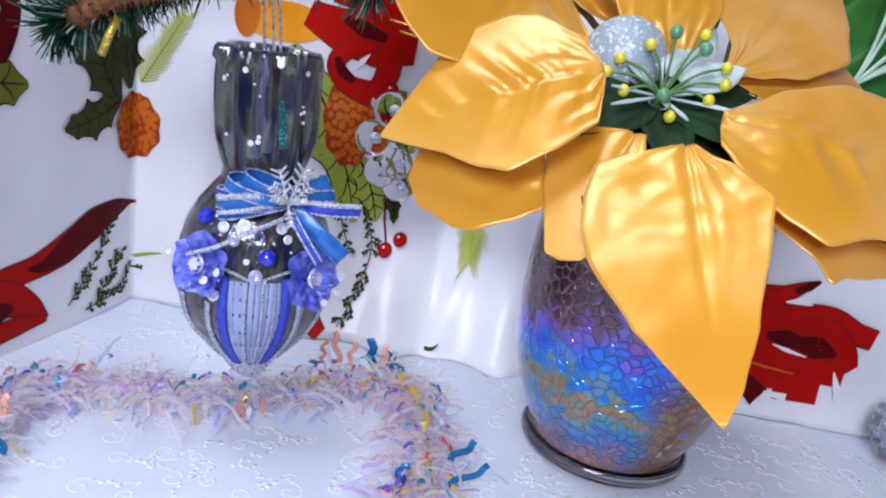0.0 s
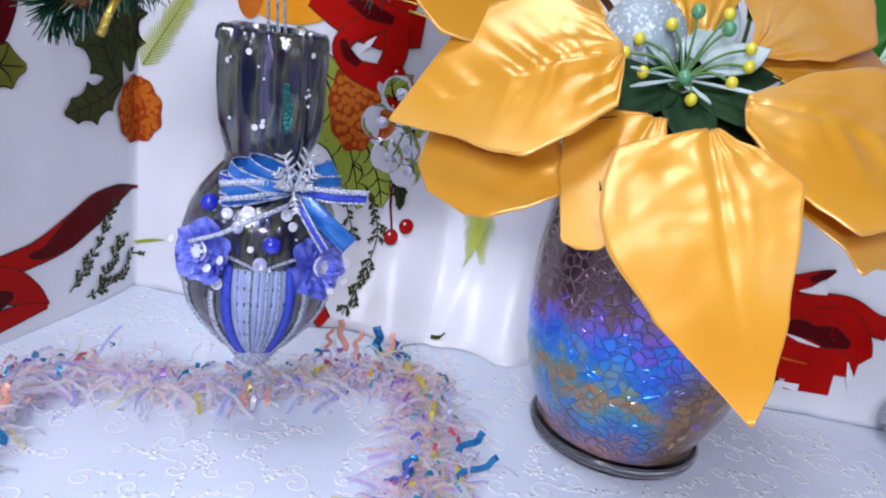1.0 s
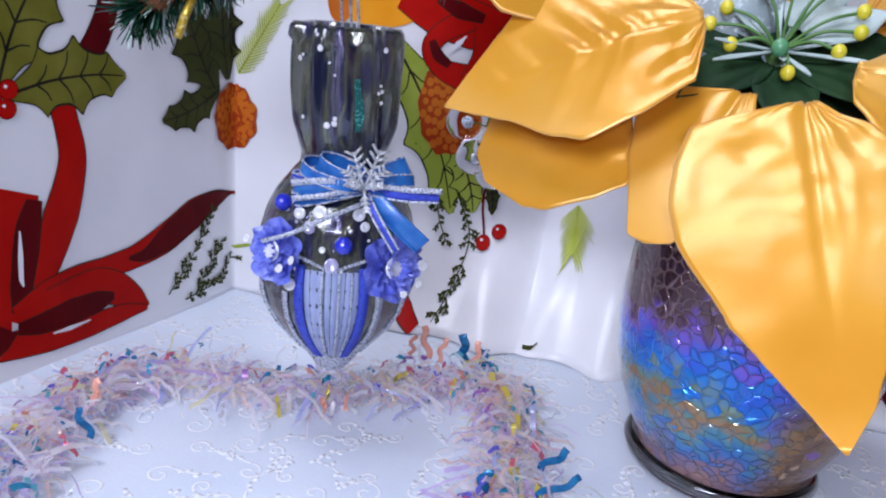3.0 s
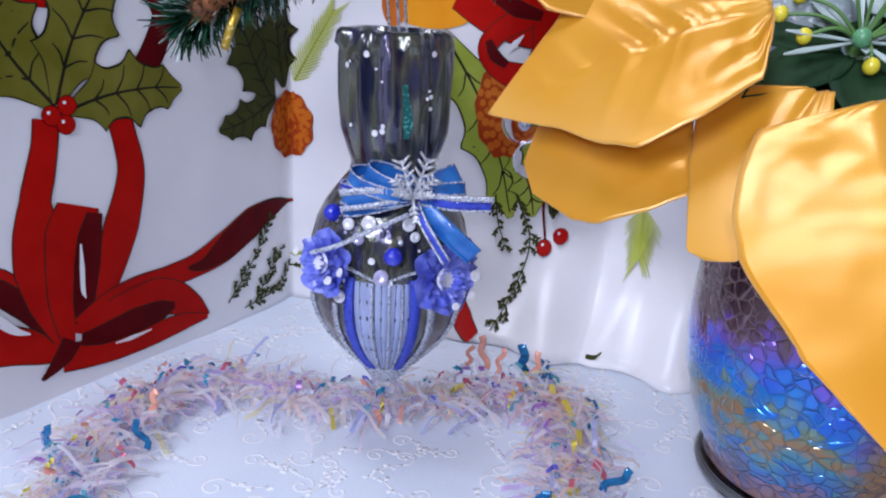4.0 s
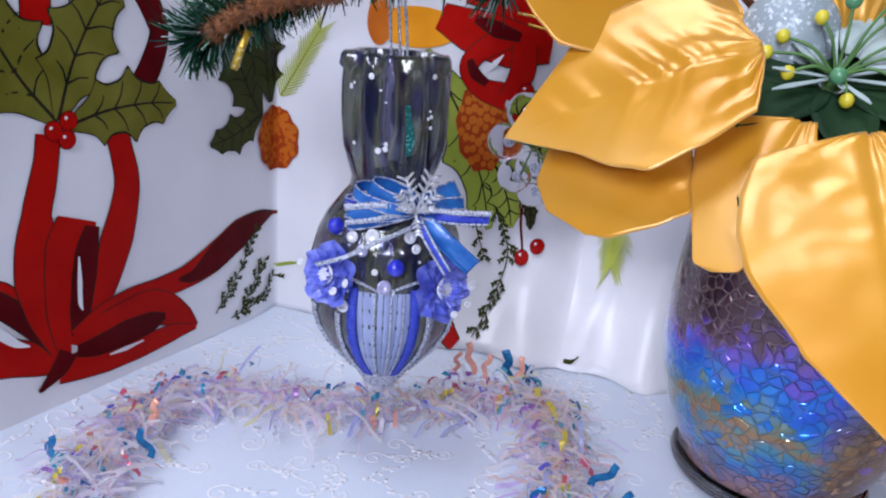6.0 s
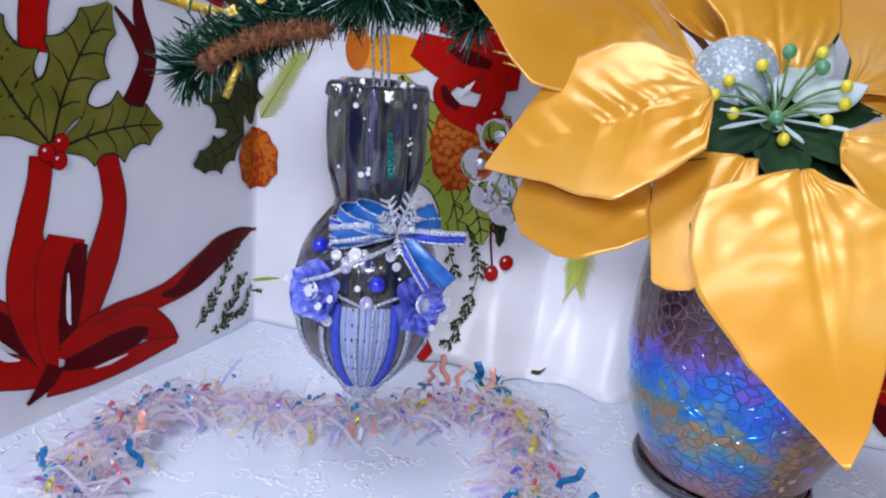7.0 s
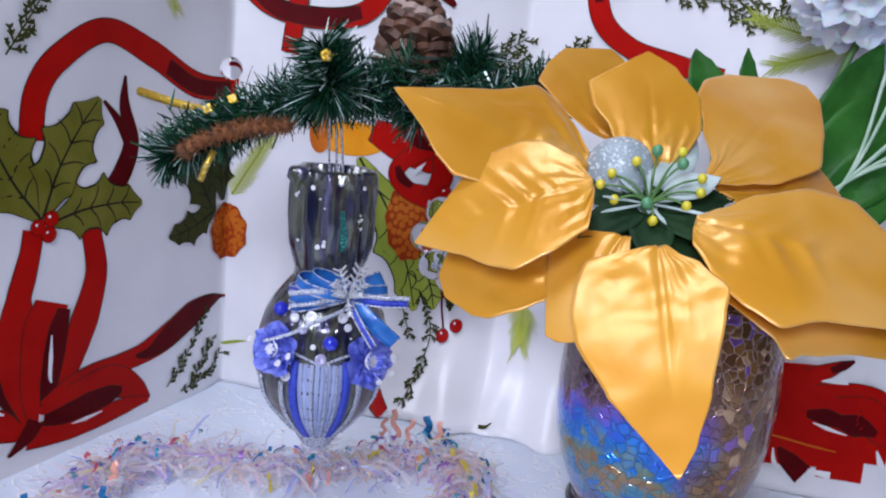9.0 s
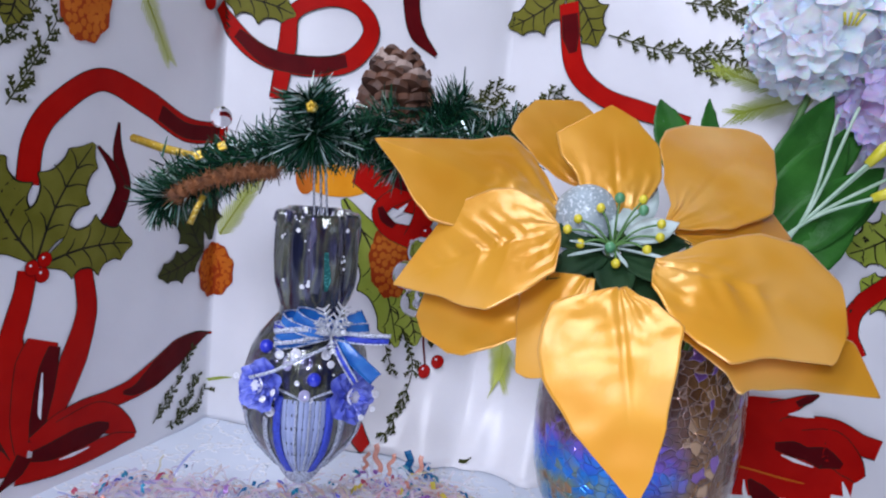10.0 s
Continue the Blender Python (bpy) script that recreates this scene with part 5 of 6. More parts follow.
def width_at(prof, f):
    """Half width along a petal, between a few (share of length, metres) corners."""
    pts = [(0.0, prof[0][1] * 0.35)] + list(prof) + [(1.0, 0.0004)]
    for (fa, wa), (fb, wb) in zip(pts, pts[1:]):
        if f <= fb:
            k = (f - fa) / max(1e-6, fb - fa)
            return wa + (wb - wa) * (k if fb > 0.9 else k * k * (3 - 2 * k) * 0.4 + k * 0.6)
    return 0.0004


def ridge(x, y, z):
    """Sharp folds: high along thin lines, low between."""
    return 1 - 2 * abs(noise.noise((x, y, z)))


def petal(base, tip, plus, minus, h0, h1, tilt, seed, arch=0.003, ribs=0.0, crumple=0.0016, lift=0.0, drop=0.0):
    """One satin petal: cut outline to each side of the midrib, leaning by tilt, crumpled where it is gathered, with slow waves."""
    b, t = Vector((*base, 0)), Vector((*tip, 0))
    d = t - b
    n = d.length
    d.normalize()
    s = Vector((-d.y, d.x, 0))
    nu, nv = 40, 56
    verts, uvs = [], []
    for j in range(nv + 1):
        f = j / nv
        for i in range(nu + 1):
            e = 2 * i / nu - 1
            w = width_at(plus if e > 0 else minus, f)
            fray = 0.00025 * noise.noise((f * 160 + seed, e, 0)) if abs(e) > 0.99 else 0
            off = (w + fray) * e
            p = b + d * (n * f) + s * off
            h = h0 + (h1 - h0) * f + tilt * off + arch * math.sin(math.pi * f) + lift - (drop * abs(off) if e > 0 else 0)
            gather = math.exp(-(f / 0.32) ** 2) * (1 - 0.55 * abs(e))
            h += crumple * gather * (ridge(e * 3.2 + seed, f * 2.0, seed * 1.3) + 0.6 * ridge(p.x * 95, p.y * 95 + seed, seed))
            h += 0.0022 * noise.noise((p.x * 19 + seed * 2, p.y * 19, seed)) + 0.0004 * noise.noise((p.x * 70, p.y * 70 + seed, 2.2))
            h -= 0.0012 * math.exp(-(off / 0.0016) ** 2) * max(0.0, 1 - f * 1.3)
            if ribs:
                side = math.exp(-(off / 0.017) ** 2) * math.exp(-((f - 0.38) / 0.30) ** 2)
                h += ribs * side * ridge((f - 0.55 * abs(off) / n) * 9.0, seed, 0.4 * (e > 0)) + 0.5 * ribs * math.exp(-(off / 0.006) ** 2) * (1 - f)
            verts.append(flat(p.x, p.y, h))
            uvs.append((abs(e), f))
    faces = [(j * (nu + 1) + i, j * (nu + 1) + i + 1, (j + 1) * (nu + 1) + i + 1, (j + 1) * (nu + 1) + i) for j in range(nv) for i in range(nu)]
    ob = part("petal", (verts, faces), GOLD, flower, uvs=uvs)
    m_ = ob.modifiers.new("thickness", "SOLIDIFY")
    m_.thickness, m_.offset = 0.0005, 0
    return ob


# under layer
petal((-0.043, -0.057), (-0.098, -0.068), [(0.04, 0.0272), (0.27, 0.0306), (0.53, 0.0316), (0.68, 0.0278), (0.93, 0.0134)], [(0.54, 0.0255), (0.87, 0.0195)], -0.003, -0.022, -0.25, 1.3)
petal((-0.009, -0.052), (-0.032, -0.109), [(0.34, 0.014), (0.78, 0.0134), (0.97, 0.0075)], [(0.02, 0.0125), (0.05, 0.0246), (0.25, 0.0291), (0.52, 0.0225), (0.72, 0.0156), (0.98, 0.0065)], 0.010, -0.008, 0.24, 2.1, 0.001, 0.0, 0.0006)
petal((0.035, -0.056), (0.133, -0.084), [(0.29, 0.0108), (0.65, 0.0266), (0.85, 0.026)], [(0.1, 0.0205), (0.33, 0.0303), (0.42, 0.0397), (0.46, 0.0331), (0.72, 0.0156)], 0.003, -0.011, 0.02, 3.7)
petal((-0.014, 0.038), (-0.056, 0.103), [(0.14, 0.0182), (0.34, 0.0248), (0.68, 0.0293), (0.85, 0.018)], [(0.14, 0.0236), (0.49, 0.0336), (0.87, 0.0292)], 0.000, 0.020, 0.05, 4.4)
petal((0.037, -0.003), (0.104, 0.019), [(0.39, 0.0243), (0.84, 0.0311), (0.98, 0.0268)], [(0.13, 0.0119), (0.58, 0.0113)], 0.006, -0.006, 0.03, 5.2)
# upper layer
petal((-0.030, -0.001), (-0.138, 0.005), [(0.11, 0.0149), (0.35, 0.0301), (0.61, 0.0333), (0.69, 0.028), (0.85, 0.0127)], [(0.02, 0.0151), (0.11, 0.0285), (0.22, 0.042), (0.35, 0.0493), (0.56, 0.0303), (0.91, 0.0064)], 0.010, 0.042, 0.0, 6.6, 0.002, 0.0, 0.0040, 0.0, 0.45)
petal((0.005, -0.004), (-0.007, 0.057), [(0.09, 0.0149), (0.42, 0.0222), (0.61, 0.0309), (0.79, 0.0329)], [(0.09, 0.0135), (0.38, 0.0265), (0.62, 0.0269), (0.87, 0.015)], 0.007, 0.047, -0.04, 7.9, 0.001, 0.0, 0.0034)
petal((0.031, -0.006), (0.094, 0.116), [(0.12, 0.0063), (0.28, 0.0224), (0.51, 0.0415), (0.63, 0.0452), (0.78, 0.0397), (0.98, 0.0116)], [(0.06, 0.0133), (0.2, 0.0286), (0.42, 0.0389), (0.64, 0.0298), (0.91, 0.0141)], 0.013, 0.000, 0.13, 8.3, 0.003, 0.0, 0.0014)
petal((0.024, -0.043), (0.118, -0.060), [(0.1, 0.013), (0.26, 0.0295), (0.51, 0.0469), (0.74, 0.0503), (0.96, 0.0345), (0.98, 0.0237)], [(0.02, 0.0160), (0.2, 0.0392), (0.31, 0.0454), (0.46, 0.0499), (0.64, 0.0374), (0.94, 0.0248)], 0.017, 0.004, 0.03, 9.5, 0.004, 0.0020)
petal((-0.026, -0.036), (-0.112, -0.061), [(0.02, 0.0109), (0.07, 0.0241), (0.28, 0.0325), (0.47, 0.0361), (0.56, 0.0314), (0.78, 0.015)], [(0.02, 0.0103), (0.06, 0.0208), (0.23, 0.036), (0.35, 0.0392), (0.61, 0.0362), (0.78, 0.0204)], 0.019, -0.011, -0.22, 10.7, 0.004, 0.0034, 0.0016, 0.005)
petal((0.007, -0.070), (0.020, -0.174), [(0.05, 0.008), (0.11, 0.0163), (0.25, 0.0264), (0.36, 0.0235), (0.69, 0.0146), (0.89, 0.0073)], [(0.02, 0.0247), (0.04, 0.0329), (0.19, 0.0376), (0.3, 0.039), (0.43, 0.037), (0.69, 0.0243)], 0.022, 0.006, 0.25, 11.8, 0.001, 0.0, 0.0016)

# dark sepals, white florets and stamens at the heart
for k in range(7):
    a = k * 0.9 + 0.3
    def sepal(i, j, a=a):
        w = 0.011 * math.sin(math.pi * min(1, 0.12 + 0.88 * j)) * (2 * i - 1)
        r = 0.005 + 0.040 * j
        return flat(0.003 + r * math.cos(a) - w * math.sin(a), -0.022 + r * math.sin(a) + w * math.cos(a), 0.003 + 0.003 * math.sin(3 * j) + 0.002 * (2 * i - 1) ** 2)
    ob = part("sepal", grid(sepal, 6, 12), DARK_LEAF, flower, "dark green sepal")
    ob.modifiers.new("thickness", "SOLIDIFY").thickness = 0.0006
for k in range(11):
    a = k * math.tau / 11 + 0.12 * math.sin(k * 3.3)
    ln = 0.022 + 0.008 * math.sin(k * 2.1)
    def spoke(i, j, a=a, ln=ln):
        w = 0.0017 * (0.35 + 0.65 * j) * (1 - 0.85 * max(0, j - 0.75) / 0.25) * (2 * i - 1)
        r = 0.003 + ln * j
        return flat(0.003 + r * math.cos(a) - w * math.sin(a), -0.022 + r * math.sin(a) + w * math.cos(a), 0.007 + 0.008 * j + 0.001 * (2 * i - 1) ** 2)
    ob = part("floret", grid(spoke, 4, 10), WHITE_PETAL, flower, "narrow white floret")
    ob.modifiers.new("thickness", "SOLIDIFY").thickness = 0.0005
for wa, wl in ((1.15, 0.046), (0.45, 0.030)):
    def white_bract(i, j, wa=wa, wl=wl):
        w = 0.010 * math.sin(math.pi * min(1, 0.1 + 0.9 * j)) * (2 * i - 1)
        r = 0.008 + wl * j
        return flat(0.003 + r * math.cos(wa) - w * math.sin(wa), -0.022 + r * math.sin(wa) + w * math.cos(wa), 0.012 + 0.004 * j)
    ob = part("white_bract", grid(white_bract, 6, 10), WHITE_PETAL, flower, "white bract")
    ob.modifiers.new("thickness", "SOLIDIFY").thickness = 0.0005
part("heart", ball(flat(0.003, -0.022, 0.005), 0.0042, 14, 8), STEM, flower, "green flower heart")
g = random.Random(12)
STAMENS = [(1.55, 0.020, 0.030, 0), (0.95, 0.026, 0.030, 1), (0.75, 0.022, 0.026, 0), (0.35, 0.030, 0.020, 1), (0.05, 0.028, 0.016, 1), (-0.35, 0.022, 0.012, 1),
           (2.75, 0.026, 0.016, 1), (3.05, 0.030, 0.012, 1), (3.5, 0.022, 0.010, 1), (-1.45, 0.020, 0.008, 1), (-1.75, 0.012, 0.014, 0), (2.2, 0.018, 0.024, 1)]
for a, r, h, yel in STAMENS:
    p0 = flat(0.003, -0.022, 0.007)
    p2 = flat(0.003 + r * 0.85 * math.cos(a), -0.022 + r * 0.85 * math.sin(a), 0.004 + h * 0.8)
    p1 = (p0 + p2) / 2 + FN * 0.004
    st = part("stamen", tube(curve([p0, p1, p2], 6), 0.0006, 6), STEM, flower)
    part("bud", ball(p2, 0.0025 if yel else 0.0029, 12, 8, (1, 1, 1.1)), BUD if yel else BUD_GREEN, st)
part("stem", tube(curve([flat(0.006, -0.008, 0.006), flat(0.006, 0.0, -0.03), (0.175, 0.46, 0.21), (0.195, 0.505, 0.16), (0.205, 0.52, 0.02)], 12), 0.0035, 10), STEM, flower)
for a, ln in ((-2.0, 0.060), (2.3, 0.055), (-0.6, 0.06)):
    def green(i, j, a=a, ln=ln):
        w = 0.016 * math.sin(math.pi * min(1, 0.1 + 0.9 * j)) * (2 * i - 1)
        r = 0.01 + ln * j
        return flat(0.003 + r * math.cos(a) - w * math.sin(a), -0.022 + r * math.sin(a) + w * math.cos(a), -0.002 + 0.002 * (2 * i - 1) ** 2)
    ob = part("leaf", grid(green, 6, 12), DARK_LEAF, flower, "dark green fabric leaf")
    ob.modifiers.new("thickness", "SOLIDIFY").thickness = 0.0006

wires = thing("gold_wire_spray", flat(-0.03, 0.0, -0.012), "fine gold wires sticking out from behind the flower", "decoration")
for da, db, ln in ((-0.128, 0.030, 0.0), (-0.120, 0.016, 0.004), (-0.132, 0.042, 0.006)):
    part("wire", tube(curve([flat(-0.03, 0.0, -0.012), flat(da * 0.6, db * 0.7, -0.014), flat(da, db, -0.012 + ln)], 8), 0.0005, 5), GOLD_GLITTER, wires)

egg = thing("glitter_egg", flat(-0.016, 0.014, 0.0), "silver glitter ball tucked behind the flower's heart", "ornament")
part("ball", ball(flat(-0.0125, 0.003, 0.002), 0.0205, 28, 18, (1.0, 0.9, 1.08)), EGG_GLITTER, egg)
part("pick", tube([flat(-0.015, 0.016, 0.0), (0.165, 0.45, 0.22), (0.19, 0.51, 0.10), (0.20, 0.52, 0.02)], 0.0012, 6), STEM, egg)

# ---- sprays behind the flower ----
beads = thing("bubble_bead_spray", (VX, VY, 0.02), "spray of clear bubble beads on a wire from the vase", "bead spray")
BP = [(0.009, 0.580, 0.206, 0.0135), (-0.003, 0.580, 0.184, 0.0130), (0.006, 0.580, 0.160, 0.0125), (0.020, 0.584, 0.150, 0.012), (0.020, 0.586, 0.186, 0.0125), (0.018, 0.578, 0.168, 0.012)]
wire_c = curve([(0.205, 0.528, 0.02), (0.175, 0.545, 0.17), (0.11, 0.575, 0.215), (0.05, 0.588, 0.200), (0.018, 0.588, 0.182)], 10)
part("wire", tube(wire_c, 0.0009, 6), STEM, beads)
for x, y, z, r in BP:
    part("bead", ball((x, y, z), r, 20, 12), BEAD_GLASS, beads)
    part("bead_core", ball((x + 0.002, y, z), r * 0.30, 10, 6), SILVER, beads)
    part("wire", tube([(x + 0.004, y + 0.002, z), (0.018, 0.588, 0.182)], 0.0006, 5), STEM, beads)

spray = thing("leaf_spray", (VX, VY, 0.02), "long green leaves with pale stems and yellow buds, in the vase", "leaves")


def blade(base, tip, half, bulge, mt, nm="leaf"):
    b, t = Vector(base), Vector(tip)
    d = (t - b)
    n = d.length
    d.normalize()
    s = d.cross(Vector((0.25, -1, 0.35))).normalized()
    up = s.cross(d)

    def f(i, j):
        e = 2 * i - 1
        w = half * math.sin(math.pi * min(1, 0.06 + 0.94 * j)) ** 0.8
        return b + d * (n * j) + s * (w * e) + up * (bulge * math.sin(math.pi * j) + 0.18 * w * abs(e) + 0.0008 * math.sin(j * 40 + e * 6))
    ob = part(nm, grid(f, 8, 18), mt, spray)
    ob.modifiers.new("thickness", "SOLIDIFY").thickness = 0.0006


ROOT = (0.215, 0.515, 0.185)
for tip, half, base in (((0.186, 0.555, 0.352), 0.014, (0.205, 0.53, 0.29)), ((0.222, 0.56, 0.356), 0.008, (0.222, 0.54, 0.29)), ((0.318, 0.545, 0.338), 0.020, (0.262, 0.520, 0.262)),
                        ((0.342, 0.535, 0.318), 0.018, (0.268, 0.515, 0.245)), ((0.330, 0.530, 0.282), 0.018, (0.262, 0.510, 0.225)), ((0.305, 0.55, 0.365), 0.016, (0.262, 0.53, 0.28)),
                        ((0.300, 0.520, 0.235), 0.016, (0.255, 0.515, 0.205)), ((0.350, 0.55, 0.30), 0.014, (0.28, 0.53, 0.25)), ((0.335, 0.56, 0.355), 0.013, (0.275, 0.53, 0.27))):
    blade(base, tip, half, 0.006, LEAF)
    part("leaf_stalk", tube(curve([(0.214, 0.52, 0.02), ROOT, base], 8), 0.0014, 6), STEM, spray)
for k, tip in enumerate(((0.346, 0.512, 0.345), (0.330, 0.508, 0.330), (0.352, 0.510, 0.322), (0.338, 0.505, 0.302), (0.312, 0.515, 0.356), (0.300, 0.515, 0.350))):
    c = curve([(0.216, 0.52, 0.03), (0.235, 0.510, 0.20), (0.285, 0.505, 0.272), tip], 10)
    st = part("stalk", tube(c, 0.0012, 8), PALE_STEM, spray)
    if k < 4:
        part("bud", tube([c[-3], c[-1], c[-1] + (c[-1] - c[-3]).normalized() * 0.012], 0.0042, 10, lambda f: 0.7 + 0.5 * math.sin(math.pi * f) - 0.3 * f), BUD, st)

# ---- the white and lilac bloom ----
bloom = thing("hydrangea_bloom", (0.31, 0.56, 0.38), "large artificial hydrangea with white and lilac petals, standing in the vase", "flower")


def floret_mesh(mt, nm):
    v, f = [], []
    for k in range(5):
        a = k * math.tau / 5
        for j in range(5):
            q = j / 4
            for i in range(5):
                e = i / 2 - 1
                w = 0.0085 * math.sin(math.pi * min(1, 0.08 + 0.80 * q)) ** 0.7 * e
                r = 0.0015 + 0.0165 * q - 0.003 * e * e * q
                h = 0.006 * q * q + 0.0016 * math.sin(4 * q + 3 * e + k)
                v.append(Vector((r * math.cos(a) - w * math.sin(a), r * math.sin(a) + w * math.cos(a), h)))
        o = 25 * k
        f += [(o + 5 * j + i, o + 5 * j + i + 1, o + 5 * j + 6 + i, o + 5 * j + 5 + i) for j in range(4) for i in range(4)]
    return mesh_of(nm, v, f, mt)


FM = [floret_mesh(PALE_FLORET, "white_floret"), floret_mesh(LILAC, "lilac_floret")]
g = random.Random(31)
for (cx, cy, cz, rad, cnt, kind) in ((0.292, 0.565, 0.415, 0.052, 95, 0), (0.352, 0.555, 0.362, 0.036, 46, 1), (0.365, 0.56, 0.43, 0.045, 50, 1)):
    part("bloom_core", ball((cx, cy, cz), rad * 0.86, 18, 12), FM[kind].materials[0], bloom)
    for k in range(cnt):
        zz = 1 - 2 * (k + 0.5) / cnt
        a = k * 2.39996
        d = Vector((math.sqrt(1 - zz * zz) * math.cos(a), math.sqrt(1 - zz * zz) * math.sin(a), zz))
        d = (d + Vector((g.uniform(-.2, .2), g.uniform(-.2, .2), g.uniform(-.2, .2)))).normalized()
        m = frame_matrix(Vector((cx, cy, cz)) + d * rad * g.uniform(0.78, 0.98), d, (g.uniform(-1, 1), g.uniform(-1, 1), 0.3), g.uniform(0.8, 1.15))
        placed("floret", FM[kind], m, bloom)
for p, d in (((0.296, 0.512, 0.408), (0.05, -1, 0.1)), ((0.345, 0.518, 0.352), (0.1, -1, 0.2))):
    for k in range(4):
        q = Vector(p) + Vector(((k - 1.5) * 0.0022, 0, 0))
        part("floret_stamen", tube([q, q + Vector((k - 1.5, -2.5, 3.5)).normalized() * 0.009], 0.0009, 6), BUD, bloom, "yellow stamen")
part("stalk", tube(curve([(0.214, 0.524, 0.03), (0.235, 0.530, 0.20), (0.270, 0.55, 0.30), (0.296, 0.563, 0.38)], 10), 0.0026, 8), STEM, bloom)

# ---- the crystal ball by the paper ----
crystal = thing("crystal_bead_ball", (0.437, 0.572, 0.0), "clear crystal bead ball lying on the cloth", "ornament")
part("core", ball((0.437, 0.572, 0.031), 0.024, 20, 14), SILVER, crystal)
CB = mesh_of("crystal_bead", *ball((0, 0, 0), 0.0052, 10, 7), BEAD_GLASS)
for k in range(70):
    zz = 1 - 2 * (k + 0.5) / 70
    a = k * 2.39996
    placed("crystal_bead", CB, Matrix.Translation((0.437 + 0.0255 * math.sqrt(1 - zz * zz) * math.cos(a), 0.572 + 0.0255 * math.sqrt(1 - zz * zz) * math.sin(a), 0.0312 + 0.0255 * zz)), crystal)

# ---- the iridescent tinsel garland on the cloth ----
garland = thing("tinsel_garland", (-0.04, 0.47, 0.0), "iridescent pastel tinsel garland with blue flakes, lying on the cloth", "garland")
GP = [(-0.140, 0.280), (-0.162, 0.325), (-0.180, 0.375), (-0.185, 0.420), (-0.165, 0.450), (-0.115, 0.464), (-0.055, 0.478), (-0.005, 0.512), (0.030, 0.535), (0.058, 0.520), (0.072, 0.480), (0.080, 0.435), (0.078, 0.400), (0.068, 0.350)]
gc = curve([(x, y, 0.012 + cloth_z(x, y)) for x, y in GP], 26)
part("cord", tube(gc, 0.0014, 6), SILVER, garland)
strips, flakes = [], []
g = random.Random(8)


def strip(p, d, ln, w, wave):
    s = d.cross(Vector((g.uniform(-1, 1), g.uniform(-1, 1), g.uniform(-1, 1)))).normalized()
    n = d.cross(s)
    ph, fr = g.uniform(0, 6.28), g.uniform(7, 14)
    verts = []
    for k in range(8):
        f = k / 7
        q = p + d * (ln * f) + n * (wave * math.sin(ph + f * fr) * (0.3 + 0.7 * f)) + Vector((0, 0, -0.010 * f * f))
        q.z = max(q.z, cloth_z(q.x, q.y) + 0.0012 + 0.001 * f)
        verts += [q - s * w / 2, q + s * w / 2]
    return verts, [(2 * k, 2 * k + 1, 2 * k + 3, 2 * k + 2) for k in range(7)]


for k in range(2300):
    f = g.random() * (len(gc) - 1.001)
    i = int(f)
    p = gc[i] + (gc[i + 1] - gc[i]) * (f - i)
    d0 = (gc[i + 1] - gc[i]).normalized()
    clump = noise.noise((f * 0.11, 3.0, 1.0))
    if clump + g.uniform(-0.4, 0.6) < -0.25:
        continue
    v = Vector((g.gauss(0, 1), g.gauss(0, 1), abs(g.gauss(0, 0.42)) - 0.1)).normalized()
    v = (v + Vector((math.sin(f * 0.23), math.cos(f * 0.31), 0)) * 0.5 * clump).normalized()
    p = p + Vector((g.gauss(0, 0.010), g.gauss(0, 0.010), g.gauss(0, 0.003)))
    strips.append(strip(p, v, g.uniform(0.012, 0.036), g.uniform(0.0010, 0.0032), g.uniform(0.001, 0.0036)))
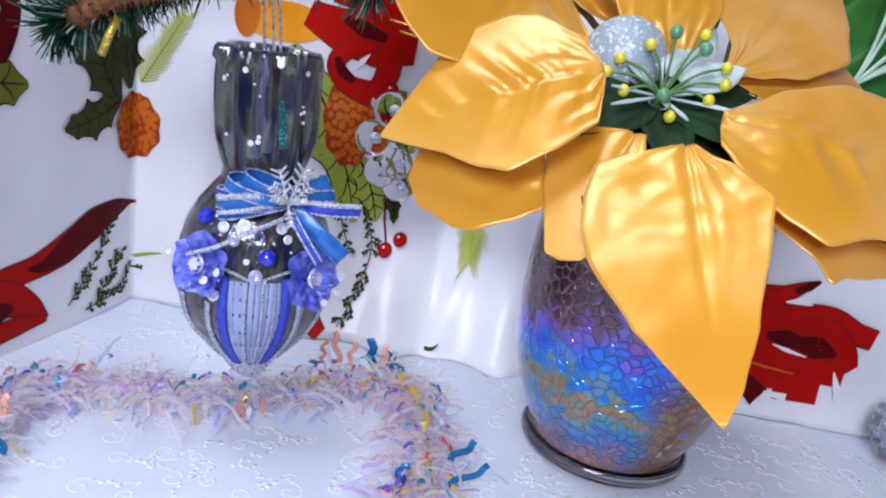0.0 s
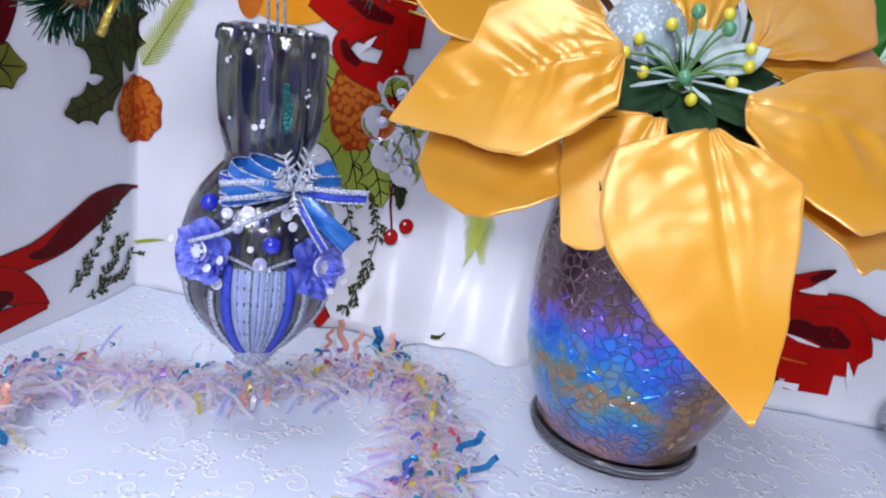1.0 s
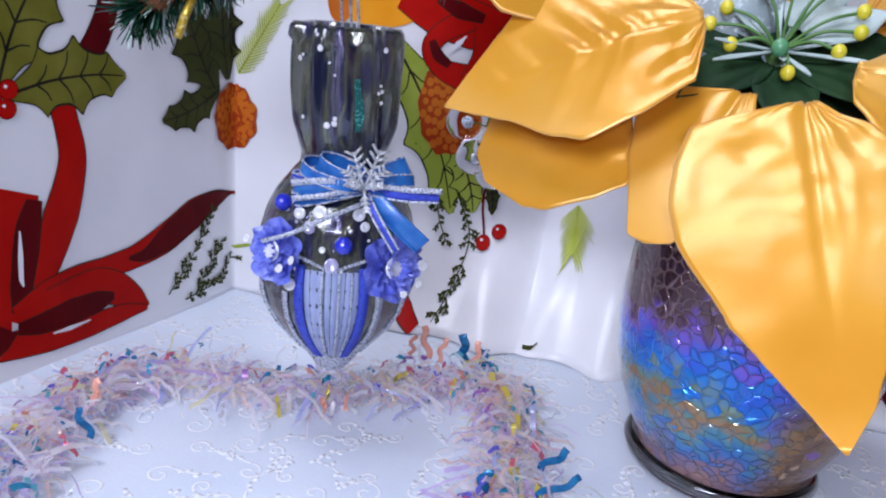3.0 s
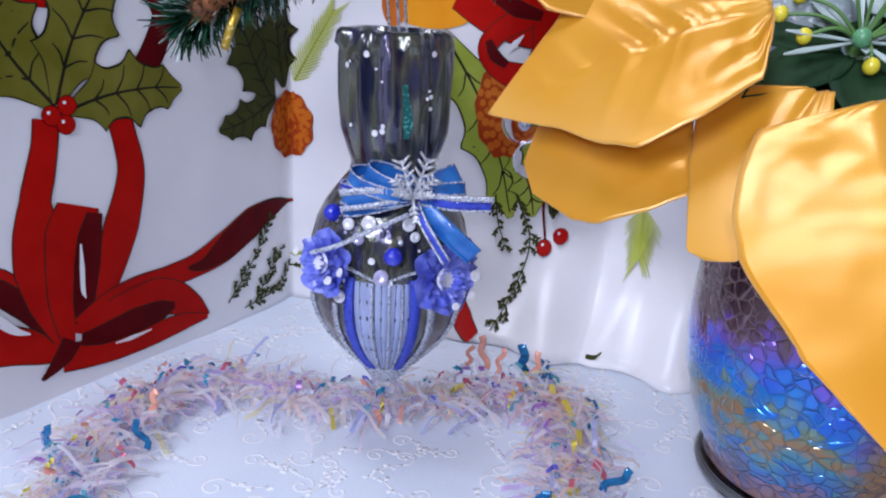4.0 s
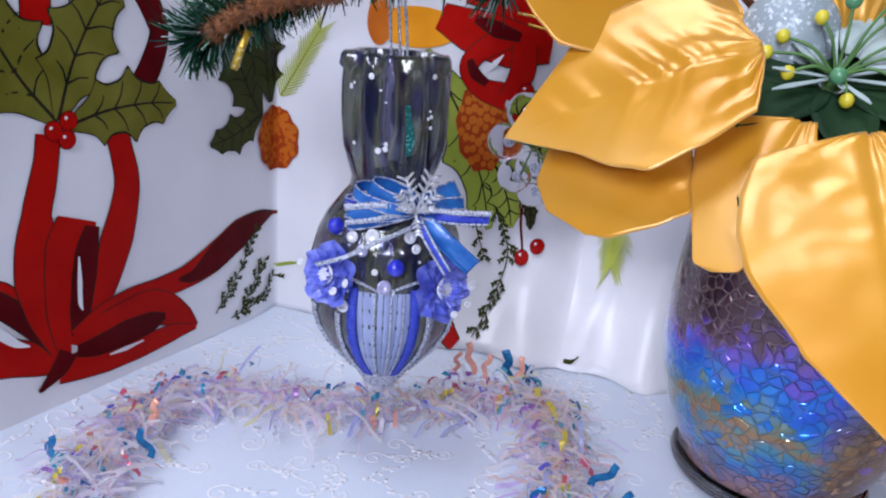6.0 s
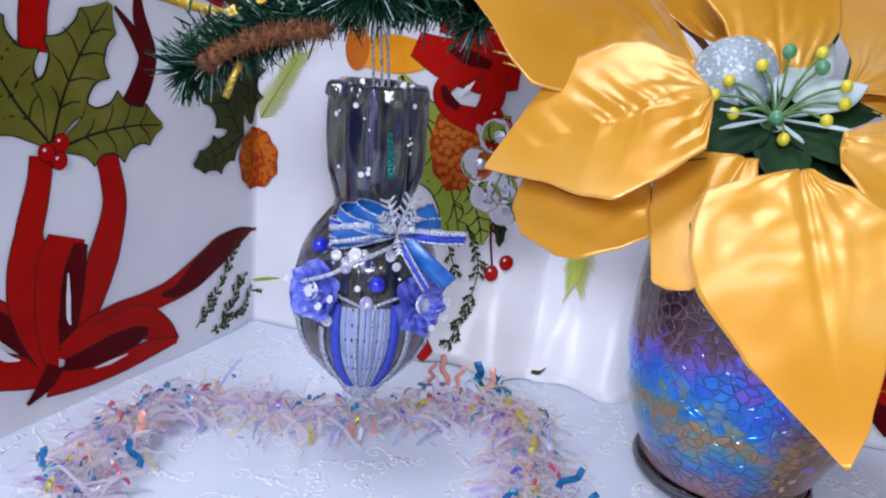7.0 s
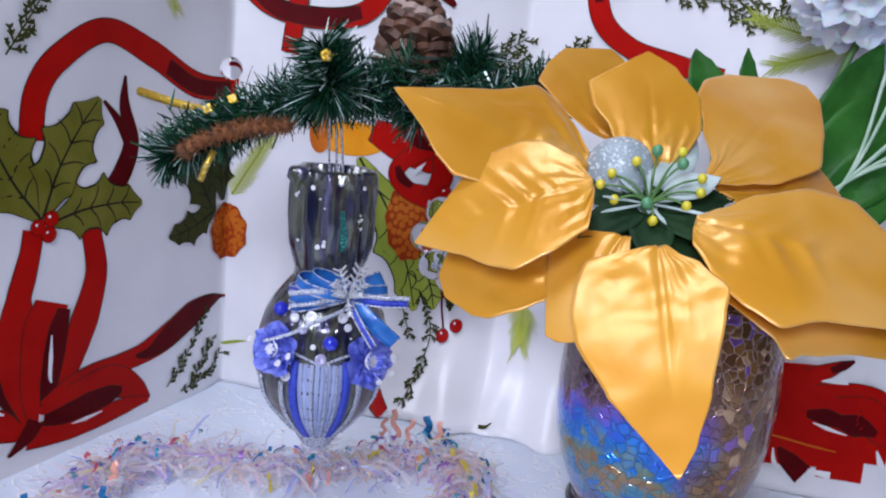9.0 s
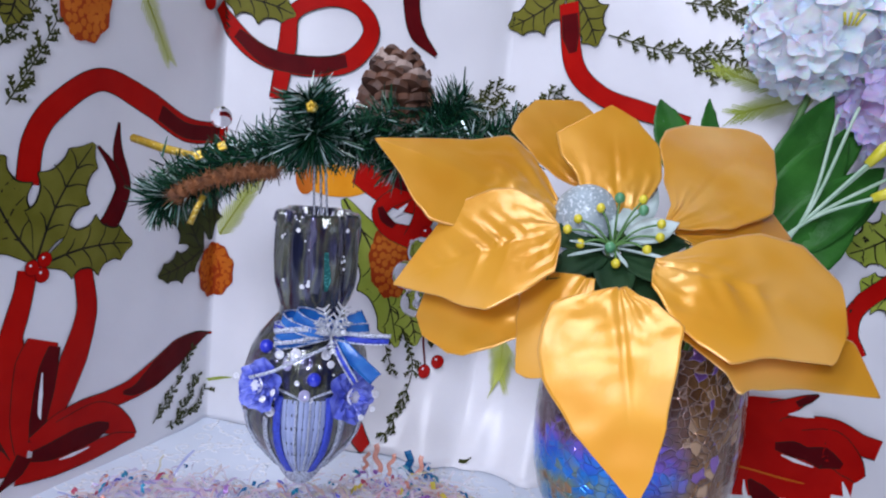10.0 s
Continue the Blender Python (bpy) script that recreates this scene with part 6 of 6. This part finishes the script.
for k in range(170):
    f = g.random() * (len(gc) - 1.001)
    i = int(f)
    p = gc[i]
    v = Vector((g.gauss(0, 1), g.gauss(0, 1), abs(g.gauss(0, 0.6)))).normalized()
    flakes.append(strip(p + v * g.uniform(0.012, 0.022), v, g.uniform(0.005, 0.013), g.uniform(0.0024, 0.0050), g.uniform(0.001, 0.003)))
CORAL = surface("coral_foil", [(0.85, 0.36, 0.26), (0.92, 0.48, 0.36)], 200, 0.25, 0.1, 0.2, 300)
DEEP_BLUE = surface("blue_foil", [(0.008, 0.11, 0.30), (0.02, 0.22, 0.46)], 200, 0.2, 0.25, 0.2, 300)
for x, y, z, w, ln, lean, mt in ((0.022, 0.556, 0.012, 0.0062, 0.022, -0.10, DEEP_BLUE), (0.036, 0.552, 0.006, 0.0080, 0.020, 0.10, DEEP_BLUE), (0.030, 0.550, 0.010, 0.0040, 0.024, 0.15, CORAL),
                                (0.000, 0.535, 0.020, 0.0045, 0.024, -0.25, CORAL), (0.006, 0.540, 0.016, 0.0035, 0.020, 0.20, CORAL), (-0.012, 0.530, 0.022, 0.0030, 0.016, 0.1, CORAL),
                                (0.094, 0.452, 0.010, 0.0045, 0.018, 0.9, DEEP_BLUE), (0.068, 0.415, 0.012, 0.0055, 0.015, 0.1, DEEP_BLUE), (0.096, 0.425, 0.010, 0.0040, 0.020, 1.2, DEEP_BLUE),
                                (-0.150, 0.375, 0.010, 0.0045, 0.018, -0.5, DEEP_BLUE), (-0.200, 0.350, 0.012, 0.0050, 0.014, 0.3, DEEP_BLUE), (-0.170, 0.400, 0.014, 0.0045, 0.018, 0.3, CORAL)):
    c = [Vector((x + lean * ln * f + 0.0016 * math.sin(f * 9 + x * 90), y + 0.001 * math.sin(f * 7), cloth_z(x, y) + z + ln * f)) for f in np.linspace(0, 1, 10)]
    part("tinsel_flake", band(c, lambda i: Vector((0.1, -0.95, 0.3)).normalized(), w, 0.0002), mt, garland)
tagged(part("tinsel_strip", joined(*strips), TINSEL, garland, "thin pearly pink, white and lilac strips"), kind="stuff")
tagged(part("tinsel_flake", joined(*flakes), TINSEL_BRIGHT, garland, "bright blue, coral and yellow flakes"), kind="stuff")
